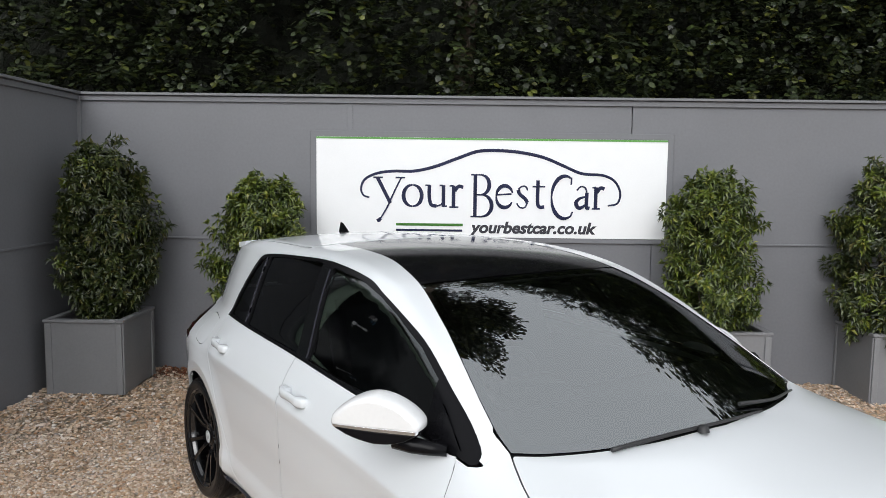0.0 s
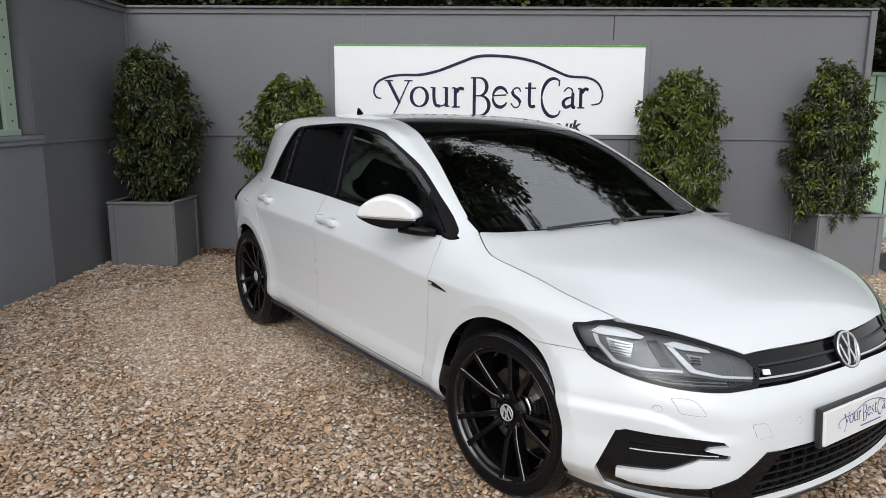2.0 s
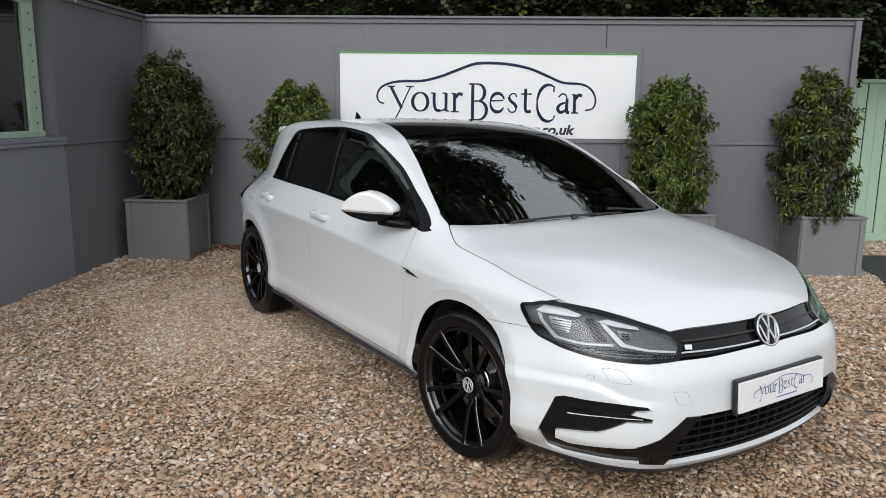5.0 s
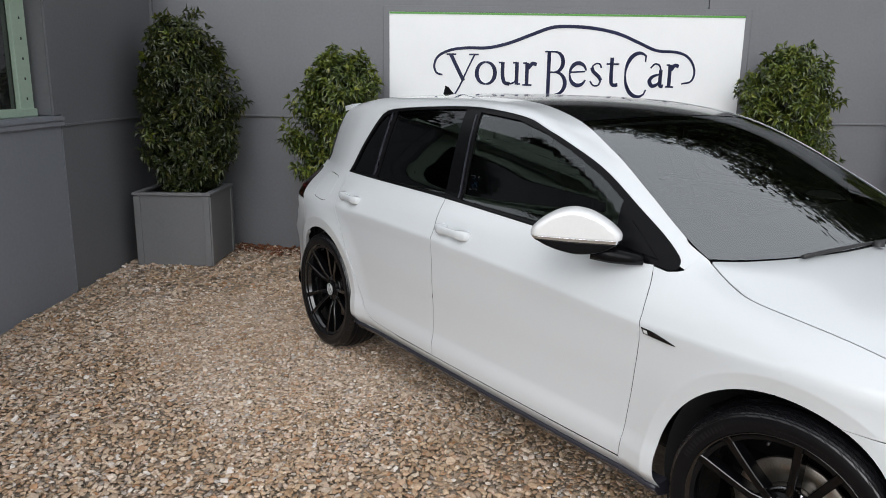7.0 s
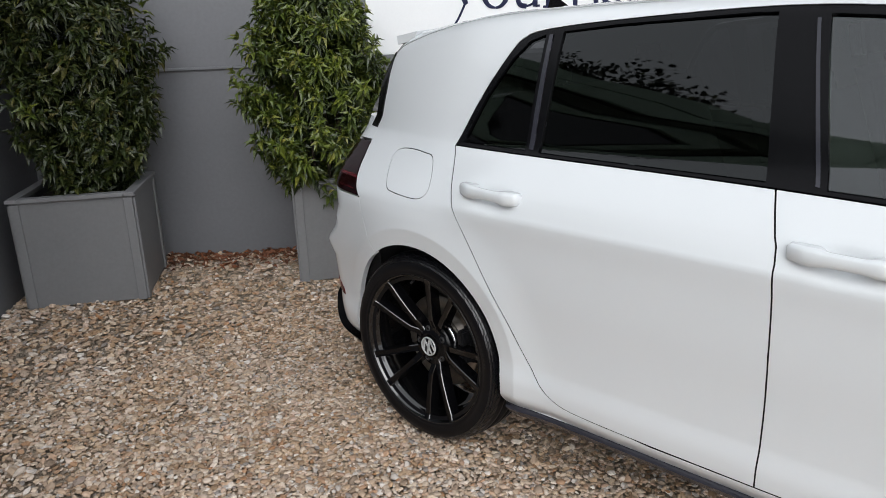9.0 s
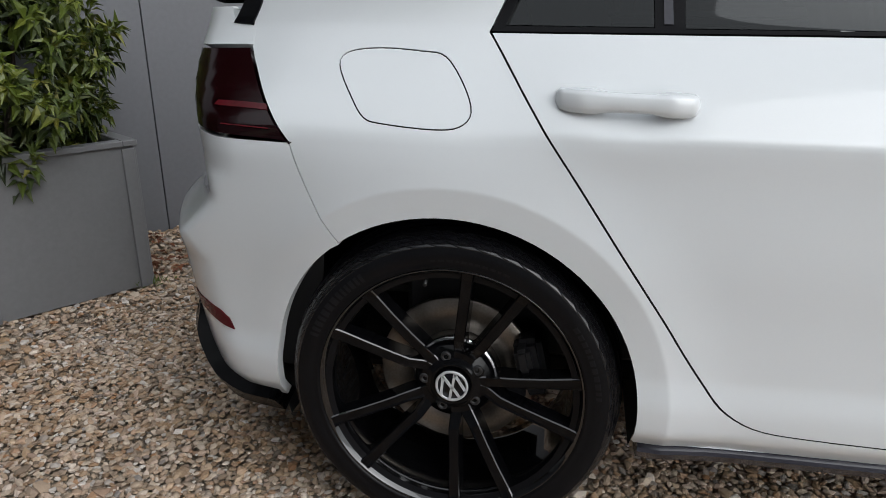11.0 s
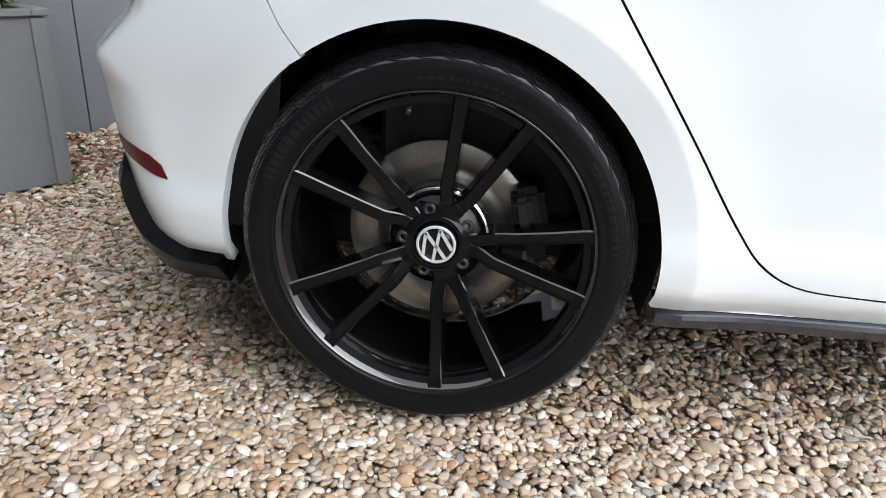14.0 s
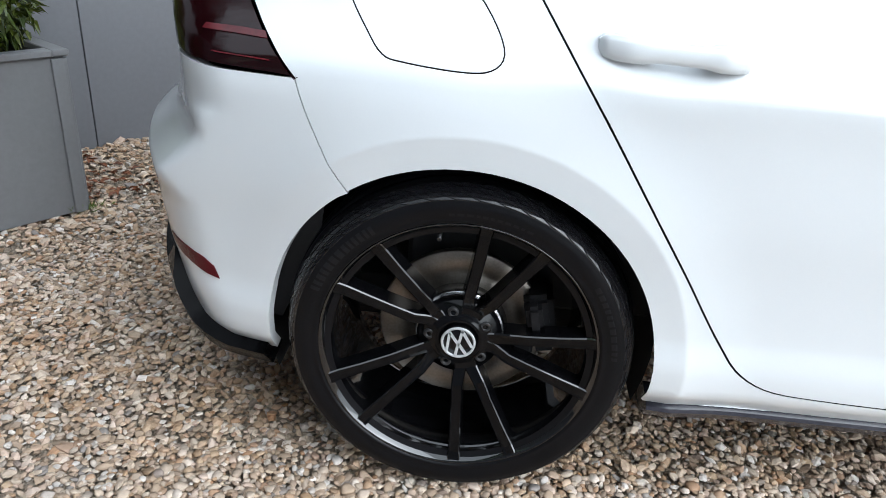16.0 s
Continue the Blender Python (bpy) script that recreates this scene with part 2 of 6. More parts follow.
top_line = spline([(2.16, .60), (2.11, .668), (2.06, .715), (1.98, .757), (1.85, .804), (1.7, .848), (1.5, .893), (1.3, .930), (1.17, .953), (1.10, .973), (1.0, 1.022),
                   (.8, 1.125), (.5, 1.264), (.3, 1.334), (.15, 1.367), (0, 1.390), (-.2, 1.407), (-.45, 1.414), (-.8, 1.411), (-1.2, 1.400), (-1.6, 1.355), (-1.9, 1.31)])
top_sweep = spline([(-1.6, -.10), (-1.2, -.05), (-.6, .0), (-.1, .10), (.3, .24), (.9, .30), (1.5, .28), (2.1, .28)])
nose_line = spline([(.10, 2.05), (.15, 2.10), (.2, 2.143), (.26, 2.168), (.35, 2.175), (.5, 2.165), (.55, 2.155), (.6, 2.125), (.64, 2.10), (.70, 2.065), (.78, 2.0), (.9, 1.9)])
tail_line = spline([(.12, 1.97), (.2, 2.03), (.3, 2.07), (.42, 2.098), (.54, 2.117), (.584, 2.123), (.591, 2.120), (.60, 2.112), (.672, 2.044), (.680, 2.040), (.70, 2.038), (.765, 2.026), (.85, 2.01), (.98, 1.98), (1.1, 1.925), (1.3, 1.80), (1.4, 1.745), (1.5, 1.69)])


def body(x, y, z):
    """Below zero inside the body, above it outside."""
    y, level = np.abs(y), z
    z = np.where(z > .32, .32 + (z - .32) / .972, z)
    dish = sum(.015 * np.exp(-((x - hx) / .060) ** 2 - ((z - hz) / .027) ** 2) for hx, hz in ((-1.020, .866), (-.115, .850)))
    zc = z - crease_rise(x) * smooth(.60, .76, z) * smooth(1.0, .88, z)
    rear = smooth(-1.02, -1.30, x)
    side = half_width(x) - dish - side_inset(zc) * (1 - rear) - plain_inset(z) * rear - cabin_taper(x) * smooth(.80, 1.0, z)
    for ax, az in FLARES:
        r = np.hypot(x - ax, level - az)
        ramp = np.clip((.53 - r) / (.53 - FLARE_EDGE), 0, 1) ** 1.7
        lip = np.clip((FLARE_EDGE - r) / .055, 0, 1.3)
        side = side + (.0150 * ramp - .0045 * lip) * smooth(.1, .3, z) * (smooth(-1.78, -1.5, x) if ax < 0 else 1)
    ledge = smooth(.512, .472, level + .055 * smooth(.74, .60, y))
    side = side + (.056 * smooth(.68, .50, z) + .016 * ledge) * smooth(1.42, 1.66, x)
    f_side = y - side
    f_top = z - (top_line(x + top_sweep(x) * y * y) - .07 * y * y * smooth(1.6, .9, x) - .06 * y * y * smooth(.9, 1.6, x))
    f_nose = x - (nose_line(z) + .015 * ledge * smooth(.52, .70, y) - (.26 + .12 * smooth(.5, .66, z)) * y * y - .5 * np.clip(y - .5, 0, 1) ** 2)
    f_tail = -x - (tail_line(z) - .40 * y * y * smooth(1.2, .6, z) - .16 * y * y * smooth(.6, 1.2, z))
    f = soft_max(f_side, f_top, .055 + .03 * smooth(1.0, 1.4, x))
    f = soft_max(f, f_nose, .07)
    return soft_max(f, f_tail, .07 - .052 * smooth(.74, .69, z) * smooth(.52, .58, z))


def meet(eye, way, lo, hi, depth=0.0):
    """Where rays from eye along way first come out of the body, searched from far to near."""
    eye, way = np.asarray(eye, float), np.asarray(way, float)
    n = 60
    steps = np.linspace(hi, lo, n)
    prev = np.full(len(eye), hi)
    found = np.full(len(eye), np.nan)
    for s in steps:
        p = eye + way * s
        inside = (body(p[:, 0], p[:, 1], p[:, 2]) + depth < 0) & np.isnan(found)
        found = np.where(inside, s, found)
        prev = np.where(np.isnan(found), s, prev)
    a, b = np.where(np.isnan(found), lo, found), prev
    for _ in range(30):
        m = (a + b) / 2
        p = eye + way * m[:, None]
        inside = body(p[:, 0], p[:, 1], p[:, 2]) + depth < 0
        a, b = np.where(inside, m, a), np.where(inside, b, m)
    return eye + way * ((a + b) / 2)[:, None]


def on_side(x, z, depth=0.0):
    x, z = np.atleast_1d(x).astype(float), np.atleast_1d(z).astype(float)
    return meet(np.stack([x, 0 * x, z], 1), np.tile((0, -1.0, 0), (len(x), 1)), .2, 1.1, depth)


def on_top(x, y, depth=0.0):
    x, y = np.atleast_1d(x).astype(float), np.atleast_1d(y).astype(float)
    return meet(np.stack([x, y, 0 * x], 1), np.tile((0, 0, 1.0), (len(x), 1)), .3, 1.7, depth)


def fan(sign, a, z, depth=0.0):
    """Round the nose (sign 1) or the tail (-1): a in degrees from the long axis towards the right-hand side."""
    a, z = np.radians(np.atleast_1d(a).astype(float)), np.atleast_1d(z).astype(float)
    return meet(np.stack([0 * z + sign * 1.1, 0 * z, z], 1), np.stack([sign * np.cos(a), -np.sin(a), 0 * a], 1), .2, 1.3, depth)

# ---- setting ----
def mesh(name, verts, faces, material=None, shade=False):
    me = bpy.data.meshes.new(name)
    me.from_pydata([tuple(v) for v in verts], [], [tuple(f) for f in faces])
    if material:
        me.materials.append(material)
    if shade:
        me.polygons.foreach_set("use_smooth", [True] * len(me.polygons))
    me.update()
    return me


def part(name, data, material, parent, label="", place=None):
    """Links a bmesh or a mesh as one object under a thing, a part or nothing."""
    if isinstance(data, bmesh.types.BMesh):
        me = bpy.data.meshes.new(name)
        data.to_mesh(me)
        data.free()
        data = me
    if material and not data.materials:
        data.materials.append(material)
    ob = new(name, data)
    ob.parent = parent
    if place is not None:
        ob.matrix_basis = place
    if label:
        ob["label"] = label
    return ob


def thing(name, label, category, place=None, group="", kind=""):
    ob = new(name)
    if place is not None:
        ob.matrix_basis = place
    return tagged(ob, label, category, group, kind)


def block(size, at=(0, 0, 0), bevel=0.004, turn=(0, 0, 0), segments=1):
    """A bmesh box with eased edges; at is its centre."""
    bm = bmesh.new()
    bmesh.ops.create_cube(bm, size=1.0, matrix=pose(*at, *turn) @ Matrix.Diagonal((*size, 1)))
    if bevel:
        bmesh.ops.bevel(bm, geom=bm.edges[:], offset=bevel, segments=segments, affect="EDGES")
    return bm


def merged(*bms):
    out = bmesh.new()
    for b in bms:
        me = bpy.data.meshes.new("piece")
        b.to_mesh(me)
        b.free()
        out.from_mesh(me)
        bpy.data.meshes.remove(me)
    return out


def rod(points, radius, sides=8, taper=1.0):
    """A bmesh tube along points."""
    bm = bmesh.new()
    pts = [Vector(p) for p in points]
    rings = []
    for i, p in enumerate(pts):
        way = (pts[min(i + 1, len(pts) - 1)] - pts[max(i - 1, 0)]).normalized()
        turn = way.to_track_quat("Z", "Y").to_matrix()
        r = radius * (1 + (taper - 1) * i / max(1, len(pts) - 1))
        rings.append([bm.verts.new(p + turn @ Vector((r * math.cos(2 * math.pi * k / sides), r * math.sin(2 * math.pi * k / sides), 0))) for k in range(sides)])
    for a, b in zip(rings, rings[1:]):
        for k in range(sides):
            bm.faces.new((a[k], a[(k + 1) % sides], b[(k + 1) % sides], b[k]))
    bm.faces.new(rings[0][::-1])
    bm.faces.new(rings[-1])
    for f in bm.faces:
        f.smooth = len(f.verts) == 4
    return bm


# The yard runs along the back fence: x along it, y behind it, from the corner with the side wall.
YARD_TURN = 54.6
YARD = pose(-4.516, -0.900, 0, 0, 0, YARD_TURN)
_c, _s = math.cos(radians(YARD_TURN)), math.sin(radians(YARD_TURN))


def ground_z(x, y):
    """The gravel falls a little towards the back fence and its far end."""
    lx = (x + 4.516) * _c + (y + .9) * _s
    ly = -(x + 4.516) * _s + (y + .9) * _c
    return -(.035 + .007 * np.clip(lx, 0, 8)) * smooth(-3.2, -.9, ly) * smooth(.3, 1.3, lx)


def yard_thing(name, label, category, x, y, z=0.0, turn=0.0, group="", kind=""):
    return thing(name, label, category, YARD @ pose(x, y, z, 0, 0, turn), group, kind)


# ground: one sheet, finer near the car
def ground_sheet():
    a = np.concatenate([[-400, -120, -40, -15], np.linspace(-8, 9, 69), [15, 40, 120, 400]])
    gx, gy = np.meshgrid(a, a, indexing="ij")
    gz = ground_z(gx, gy) - .012
    n = len(a)
    v = np.stack([gx.ravel(), gy.ravel(), gz.ravel()], 1)
    f = [(i * n + j, (i + 1) * n + j, (i + 1) * n + j + 1, i * n + j + 1) for i in range(n - 1) for j in range(n - 1)]
    ob = new("ground", mesh("ground", v, f, BED, True))
    return tagged(ob, "bed of fine sandy gravel under loose stones", "ground", kind="structure")


GROUND = ground_sheet()
tarmac = new("road", mesh("road", [(6.6, -4.0, -.10), (16, -7.5, -.12), (16, .58, -.10), (7.5, .58, -.09), (7.33, -.3, -.09), (7.06, -1.5, -.09)], [(0, 1, 2, 3, 4, 5)], TARMAC))
tarmac.matrix_basis = YARD
tagged(tarmac, "dark tarmac drive beside the gravel", "road", kind="structure")

# back fence
FENCE_LEN, FENCE_TOP = 7.13, 2.335
fence = yard_thing("wall_north", "tall grey painted board fence with a capped top", "fence", 0, 0, kind="structure")
for x0, x1 in ((0, 2.47), (2.47, 4.90), (4.90, FENCE_LEN)):
    part("panel", block((x1 - x0 - .006, .018, 1.25), ((x0 + x1) / 2, .009, 1.128 - .625), .001), FENCE_GREY, fence)
for x0, x1 in ((0, 2.31), (2.31, 4.695), (4.695, FENCE_LEN)):
    part("panel", block((x1 - x0 - .009, .018, FENCE_TOP - 1.135 - .02), ((x0 + x1) / 2, .007, (FENCE_TOP + 1.115) / 2), .001), FENCE_GREY, fence)
part("backing", block((FENCE_LEN, .05, FENCE_TOP + .15), (FENCE_LEN / 2, .048, FENCE_TOP / 2 - .09), 0), FENCE_GREY, fence)
part("cap", block((FENCE_LEN + .02, .14, .022), (FENCE_LEN / 2, .02, FENCE_TOP + .011), .003), FENCE_GREY, fence)
part("rail", block((FENCE_LEN, .022, .045), (FENCE_LEN / 2, -.012, FENCE_TOP - .025), .003), FENCE_GREY, fence)
part("rail", block((FENCE_LEN - .05, .014, .016), (FENCE_LEN / 2, -.008, 1.132), .002), FENCE_GREY, fence)
part("end_post", block((.06, .05, FENCE_TOP + .1), (FENCE_LEN - .03, -.024, FENCE_TOP / 2 - .055), .003), FENCE_GREY, fence)
part("corner_batten", block((.03, .03, FENCE_TOP + .05), (.015, -.015, FENCE_TOP / 2 - .03), .003), FENCE_GREY, fence)
part("batten", block((.045, .008, .24), (2.31, -.005, 2.17), .001), FENCE_GREY, fence)

# lighter and bluer than the fence grey, on the low wall only
WALL_GREY = surface("blue_grey_low_wall", (.220, .232, .264), .5, vary=.09, scale=1.4, grain=40, bump=.10, depth=.003)
# side wall and the low wall under the building's window
side = yard_thing("wall_west", "grey painted board wall meeting the fence at a corner", "wall", 0, 0, kind="structure")
part("panel", block((.018, 1.60, 1.20), (-.009, -.80, .520), .001), FENCE_GREY, side)
part("panel", block((.018, 1.60, 1.20), (-.007, -.80, 1.728), .001), FENCE_GREY, side)
part("backing", block((.06, 1.58, 2.44), (-.05, -.79, 1.11), 0), FENCE_GREY, side)
part("rail", block((.010, 1.56, .018), (.006, -.80, 1.125), .002), FENCE_GREY, side)
part("rail", block((.022, 1.60, .045), (.012, -.80, FENCE_TOP - .025), .003), FENCE_GREY, side)
part("cap", block((.14, 1.64, .022), (-.02, -.80, FENCE_TOP + .011), .003), FENCE_GREY, side)
part("end_post", block((.15, .11, 1.17), (-.058, -1.664, 1.77), .012, segments=2), FENCE_GREY, side)
low = yard_thing("wall_south", "low grey painted wall below a window sill", "wall", 0, 0, kind="structure")
part("panel", block((.02, 5.4, 1.20), (-.01, -4.31, .555), .002), WALL_GREY, low)
part("batten", block((.004, .012, 1.1), (.002, -1.605, .55), .001), WALL_GREY, low)
part("sill", block((.16, 5.5, .035), (-.045, -4.36, 1.172), .008, segments=2), WALL_GREY, low)
part("sill_trim", block((.03, 5.45, .03), (.012, -4.33, 1.138), .004), WALL_GREY, low)

# mint green building behind the low wall
house = yard_thing("building", "mint green boarded building with a dark window", "building", 0, 0)
for k in range(9):
    part("board", block((.02, .56, .128), (-.125, -1.62 - .27, 1.255 + k * .13), .003, (0, -4, 0)), MINT, house)
for k in range(3):
    part("board", block((.02, 5.4, .128), (-.125, -4.31, 2.42 + k * .13), .003, (0, -4, 0)), MINT, house)
part("core", block((3.6, 5.4, 2.5), (-2.0, -4.31, 1.22), 0), MINT, house)
win = part("window", block((.03, .15, 1.16), (-.085, -1.845, 1.75), .004), MINT, house)
part("sill", block((.06, 5.3, .05), (-.08, -4.42, 1.215), .006), MINT, win)
part("head", block((.03, 5.3, .09), (-.085, -4.42, 2.26), .004), MINT, win)
part("mullion", block((.03, .07, 1.12), (-.086, -4.6, 1.72), .004), MINT, win)
part("pane", block((.008, 5.1, 1.06), (-.105, -4.47, 1.74), 0), DARK_GLASS, win)
POSTER_BLUE = surface("poster_blue", (.10, .26, .46), .5, vary=.05, bump=0)
part("sticker", block((.002, .05, .05), (-.099, -2.236, 1.709), 0), SIGN_WHITE, win)
part("sticker_bar", block((.002, .082, .020), (-.099, -2.402, 1.711), 0), SIGN_WHITE, win)
part("sticker_bar", block((.002, .078, .015), (-.099, -2.316, 1.708), 0), SIGN_WHITE, win)
part("sticker_bar", block((.002, .030, .005), (-.099, -2.236, 1.662), 0), SIGN_WHITE, win)
for k in range(8):
    part("screw", block((.006, .012, .016), (-.069, -1.84, 1.30 + k * .12), .002), BLACK_PLASTIC, win)
roof = bmesh.new()
vs = [roof.verts.new(p) for p in ((.06, -1.32, 2.38), (.06, -7.3, 2.38), (-2.0, -7.3, 3.2), (-2.0, -1.32, 3.2), (-4.2, -1.32, 2.38), (-4.2, -7.3, 2.38))]
roof.faces.new((vs[0], vs[1], vs[2], vs[3])), roof.faces.new((vs[3], vs[2], vs[5], vs[4]))
bmesh.ops.solidify(roof, geom=roof.faces[:], thickness=.08)
roof_part = part("roof", roof, ROOF_DARK, house)
part("barge_board", block((2.22, .03, .15), (-.98, -1.31, 2.76), .004, (0, 20.8, 0)), MINT, roof_part)
gable = bmesh.new()
gable.faces.new([gable.verts.new(p) for p in ((-.13, -1.36, 2.0), (-.13, -1.36, 2.42), (-2.0, -1.36, 3.12), (-3.9, -1.36, 2.42), (-3.9, -1.36, 2.0))])
bmesh.ops.solidify(gable, geom=gable.faces[:], thickness=.05)
part("gable", gable, MINT, house)

# mint metal fence beyond the end of the grey one
metal = yard_thing("wall_east", "mint green ribbed sheet metal fence", "fence", 7.0, 1.6, -.10, kind="structure")
part("top_rail", block((6.0, .06, .04), (3.0, -.01, 1.935), .004), MINT_METAL, metal)
part("base_board", block((6.0, .05, .10), (3.0, -.01, .06), .004), MINT_METAL, metal)
rib = None
for k in range(48):
    x = .02 + k * .125
    if rib is None:
        rib = part("slat", block((.118, .018, 1.84), (0, 0, 1.0), .004), MINT_METAL, metal, place=pose(x, 0, 0))
    else:
        o = new("slat", rib.data)
        o.parent, o.matrix_basis = metal, pose(x, 0 if k % 2 else .012, 0)

# board sign on the fence
sign = yard_thing("sign_board", "long white dealer sign board with dark blue lettering", "sign", 0, 0)
SX0, SX1, SZ0, SZ1 = 2.026, 5.002, 1.168, 2.009
part("board", block((SX1 - SX0, .02, SZ1 - SZ0), ((SX0 + SX1) / 2, -.015, (SZ0 + SZ1) / 2), .002), SIGN_WHITE, sign)
part("top_strip", block((SX1 - SX0 - .004, .004, .015), ((SX0 + SX1) / 2, -.027, SZ1 - .0085), 0), SIGN_GREEN, sign)
part("frame", merged(block((.05, .02, SZ1 - SZ0 + .10), (SX0 - .026, -.012, (SZ0 + SZ1) / 2), .003), block((.05, .02, SZ1 - SZ0 + .10), (SX1 + .026, -.012, (SZ0 + SZ1) / 2), .003),
     block((SX1 - SX0 + .1, .02, .05), ((SX0 + SX1) / 2, -.0121, SZ1 + .026), .003), block((SX1 - SX0 + .1, .02, .04), ((SX0 + SX1) / 2, -.0121, SZ0 - .022), .003)), FENCE_GREY, sign)


def lettering(text, height, at, material, parent, name="lettering", stretch=1.0, slant=0.0, spacing=1.0, weight=0.0, turn=(90, 0, 0), label="", width=0.0):
    """Text of the built-in font as a flat mesh; height is that of a capital, at its left foot."""
    cu = bpy.data.curves.new(name, "FONT")
    cu.body, cu.size, cu.shear, cu.space_character, cu.offset, cu.extrude, cu.resolution_u = text, height / .7, slant, spacing, weight, .001, 4
    tmp = new("tmp", cu)
    me = bpy.data.meshes.new_from_object(tmp.evaluated_get(bpy.context.evaluated_depsgraph_get()))
    bpy.data.objects.remove(tmp)
    bpy.data.curves.remove(cu)
    if width:
        stretch = width / max(v.co.x for v in me.vertices)
    ob = part(name, me, None, parent, label)
    me.materials.clear()
    me.materials.append(material)
    ob.matrix_basis = pose(*at, *turn) @ Matrix.Diagonal((stretch, 1, 1, 1))
    return ob


def stroke(points, width, y, depth=.002):
    """A flat band along points in the x-z plane; width may vary from point to point."""
    pts = [Vector((x, z)) for x, z in points]
    bm = bmesh.new()
    rows = []
    for i, p in enumerate(pts):
        way = (pts[min(i + 1, len(pts) - 1)] - pts[max(i - 1, 0)]).normalized()
        side = Vector((-way.y, way.x)) * (width(i / (len(pts) - 1)) if callable(width) else width) / 2
        rows.append([bm.verts.new((q.x, y, q.y)) for q in (p - side, p + side)])
    for a, b in zip(rows, rows[1:]):
        bm.faces.new((a[0], b[0], b[1], a[1]))
    bmesh.ops.solidify(bm, geom=bm.faces[:], thickness=depth)
    return bm


def through_knots(knots, n):
    """A smooth polyline of n points through knots of any dimension (Catmull-Rom by chord)."""
    k = np.array(knots, float)
    k = np.vstack([2 * k[0] - k[1], k, 2 * k[-1] - k[-2]])
    seg = len(k) - 3
    out = []
    for s in np.linspace(0, seg - 1e-9, n):
        i, t = int(s), s - int(s)
        p0, p1, p2, p3 = k[i:i + 4]
        out.append(.5 * (2 * p1 + (p2 - p0) * t + (2 * p0 - 5 * p1 + 4 * p2 - p3) * t * t + (3 * p1 - p0 - 3 * p2 + p3) * t**3))
    return np.array(out)


# the sign's outline of a car, and its words
SCALE_X, SCALE_Z = 2.976 / 1172, .841 / 330
sx = lambda u: SX0 + (u - 42) * SCALE_X
sz = lambda v: SZ1 - (v - 175) * SCALE_Z
CAR_LINE = [(220, 375), (200, 368), (192, 345), (205, 315), (245, 295), (300, 287), (370, 286), (440, 270), (520, 240), (580, 219), (640, 215), (720, 220), (800, 236), (870, 264), (930, 288), (1000, 293), (1040, 312), (1060, 350), (1052, 385), (1020, 394)]
part("car_outline", stroke(through_knots([(sx(u), sz(v)) for u, v in CAR_LINE], 90), lambda t: .014 + .014 * math.sin(math.pi * t), -.028), SIGN_BLUE, sign)
part("strip", stroke([(sx(310), sz(464)), (sx(535), sz(464))], .022, -.028), SIGN_GREEN, sign)
part("strip", stroke([(sx(310), sz(483)), (sx(533), sz(483))], .018, -.028), SIGN_BLUE, sign)


def serif_word(glyphs, x, z, size, y, parent, material, broad=1.0):
    """Words in a light roman hand: each letter drawn with strokes, given as u, v knots in a box 1 high."""
    for ch, w in glyphs:
        pieces = []
        for kind, pts in ch:
            line = through_knots(pts, 20 if len(pts) > 2 else 2)
            fat = {"thick": lambda t: .155 * size, "thin": lambda t: .070 * size, "bowl": lambda t: (.066 + .105 * math.sin(math.pi * t)) * size}[kind]
            pieces.append(stroke([(x + u * size * broad, z + v * size) for u, v in line], fat, y))
        part("letter", merged(*pieces), material, parent)
        x += w * size * broad
    return x


def arc(cx, cy, rx, ry, a0, a1, n=7):
    return [(cx + rx * math.cos(radians(a0 + (a1 - a0) * i / (n - 1))), cy + ry * math.sin(radians(a0 + (a1 - a0) * i / (n - 1)))) for i in range(n)]


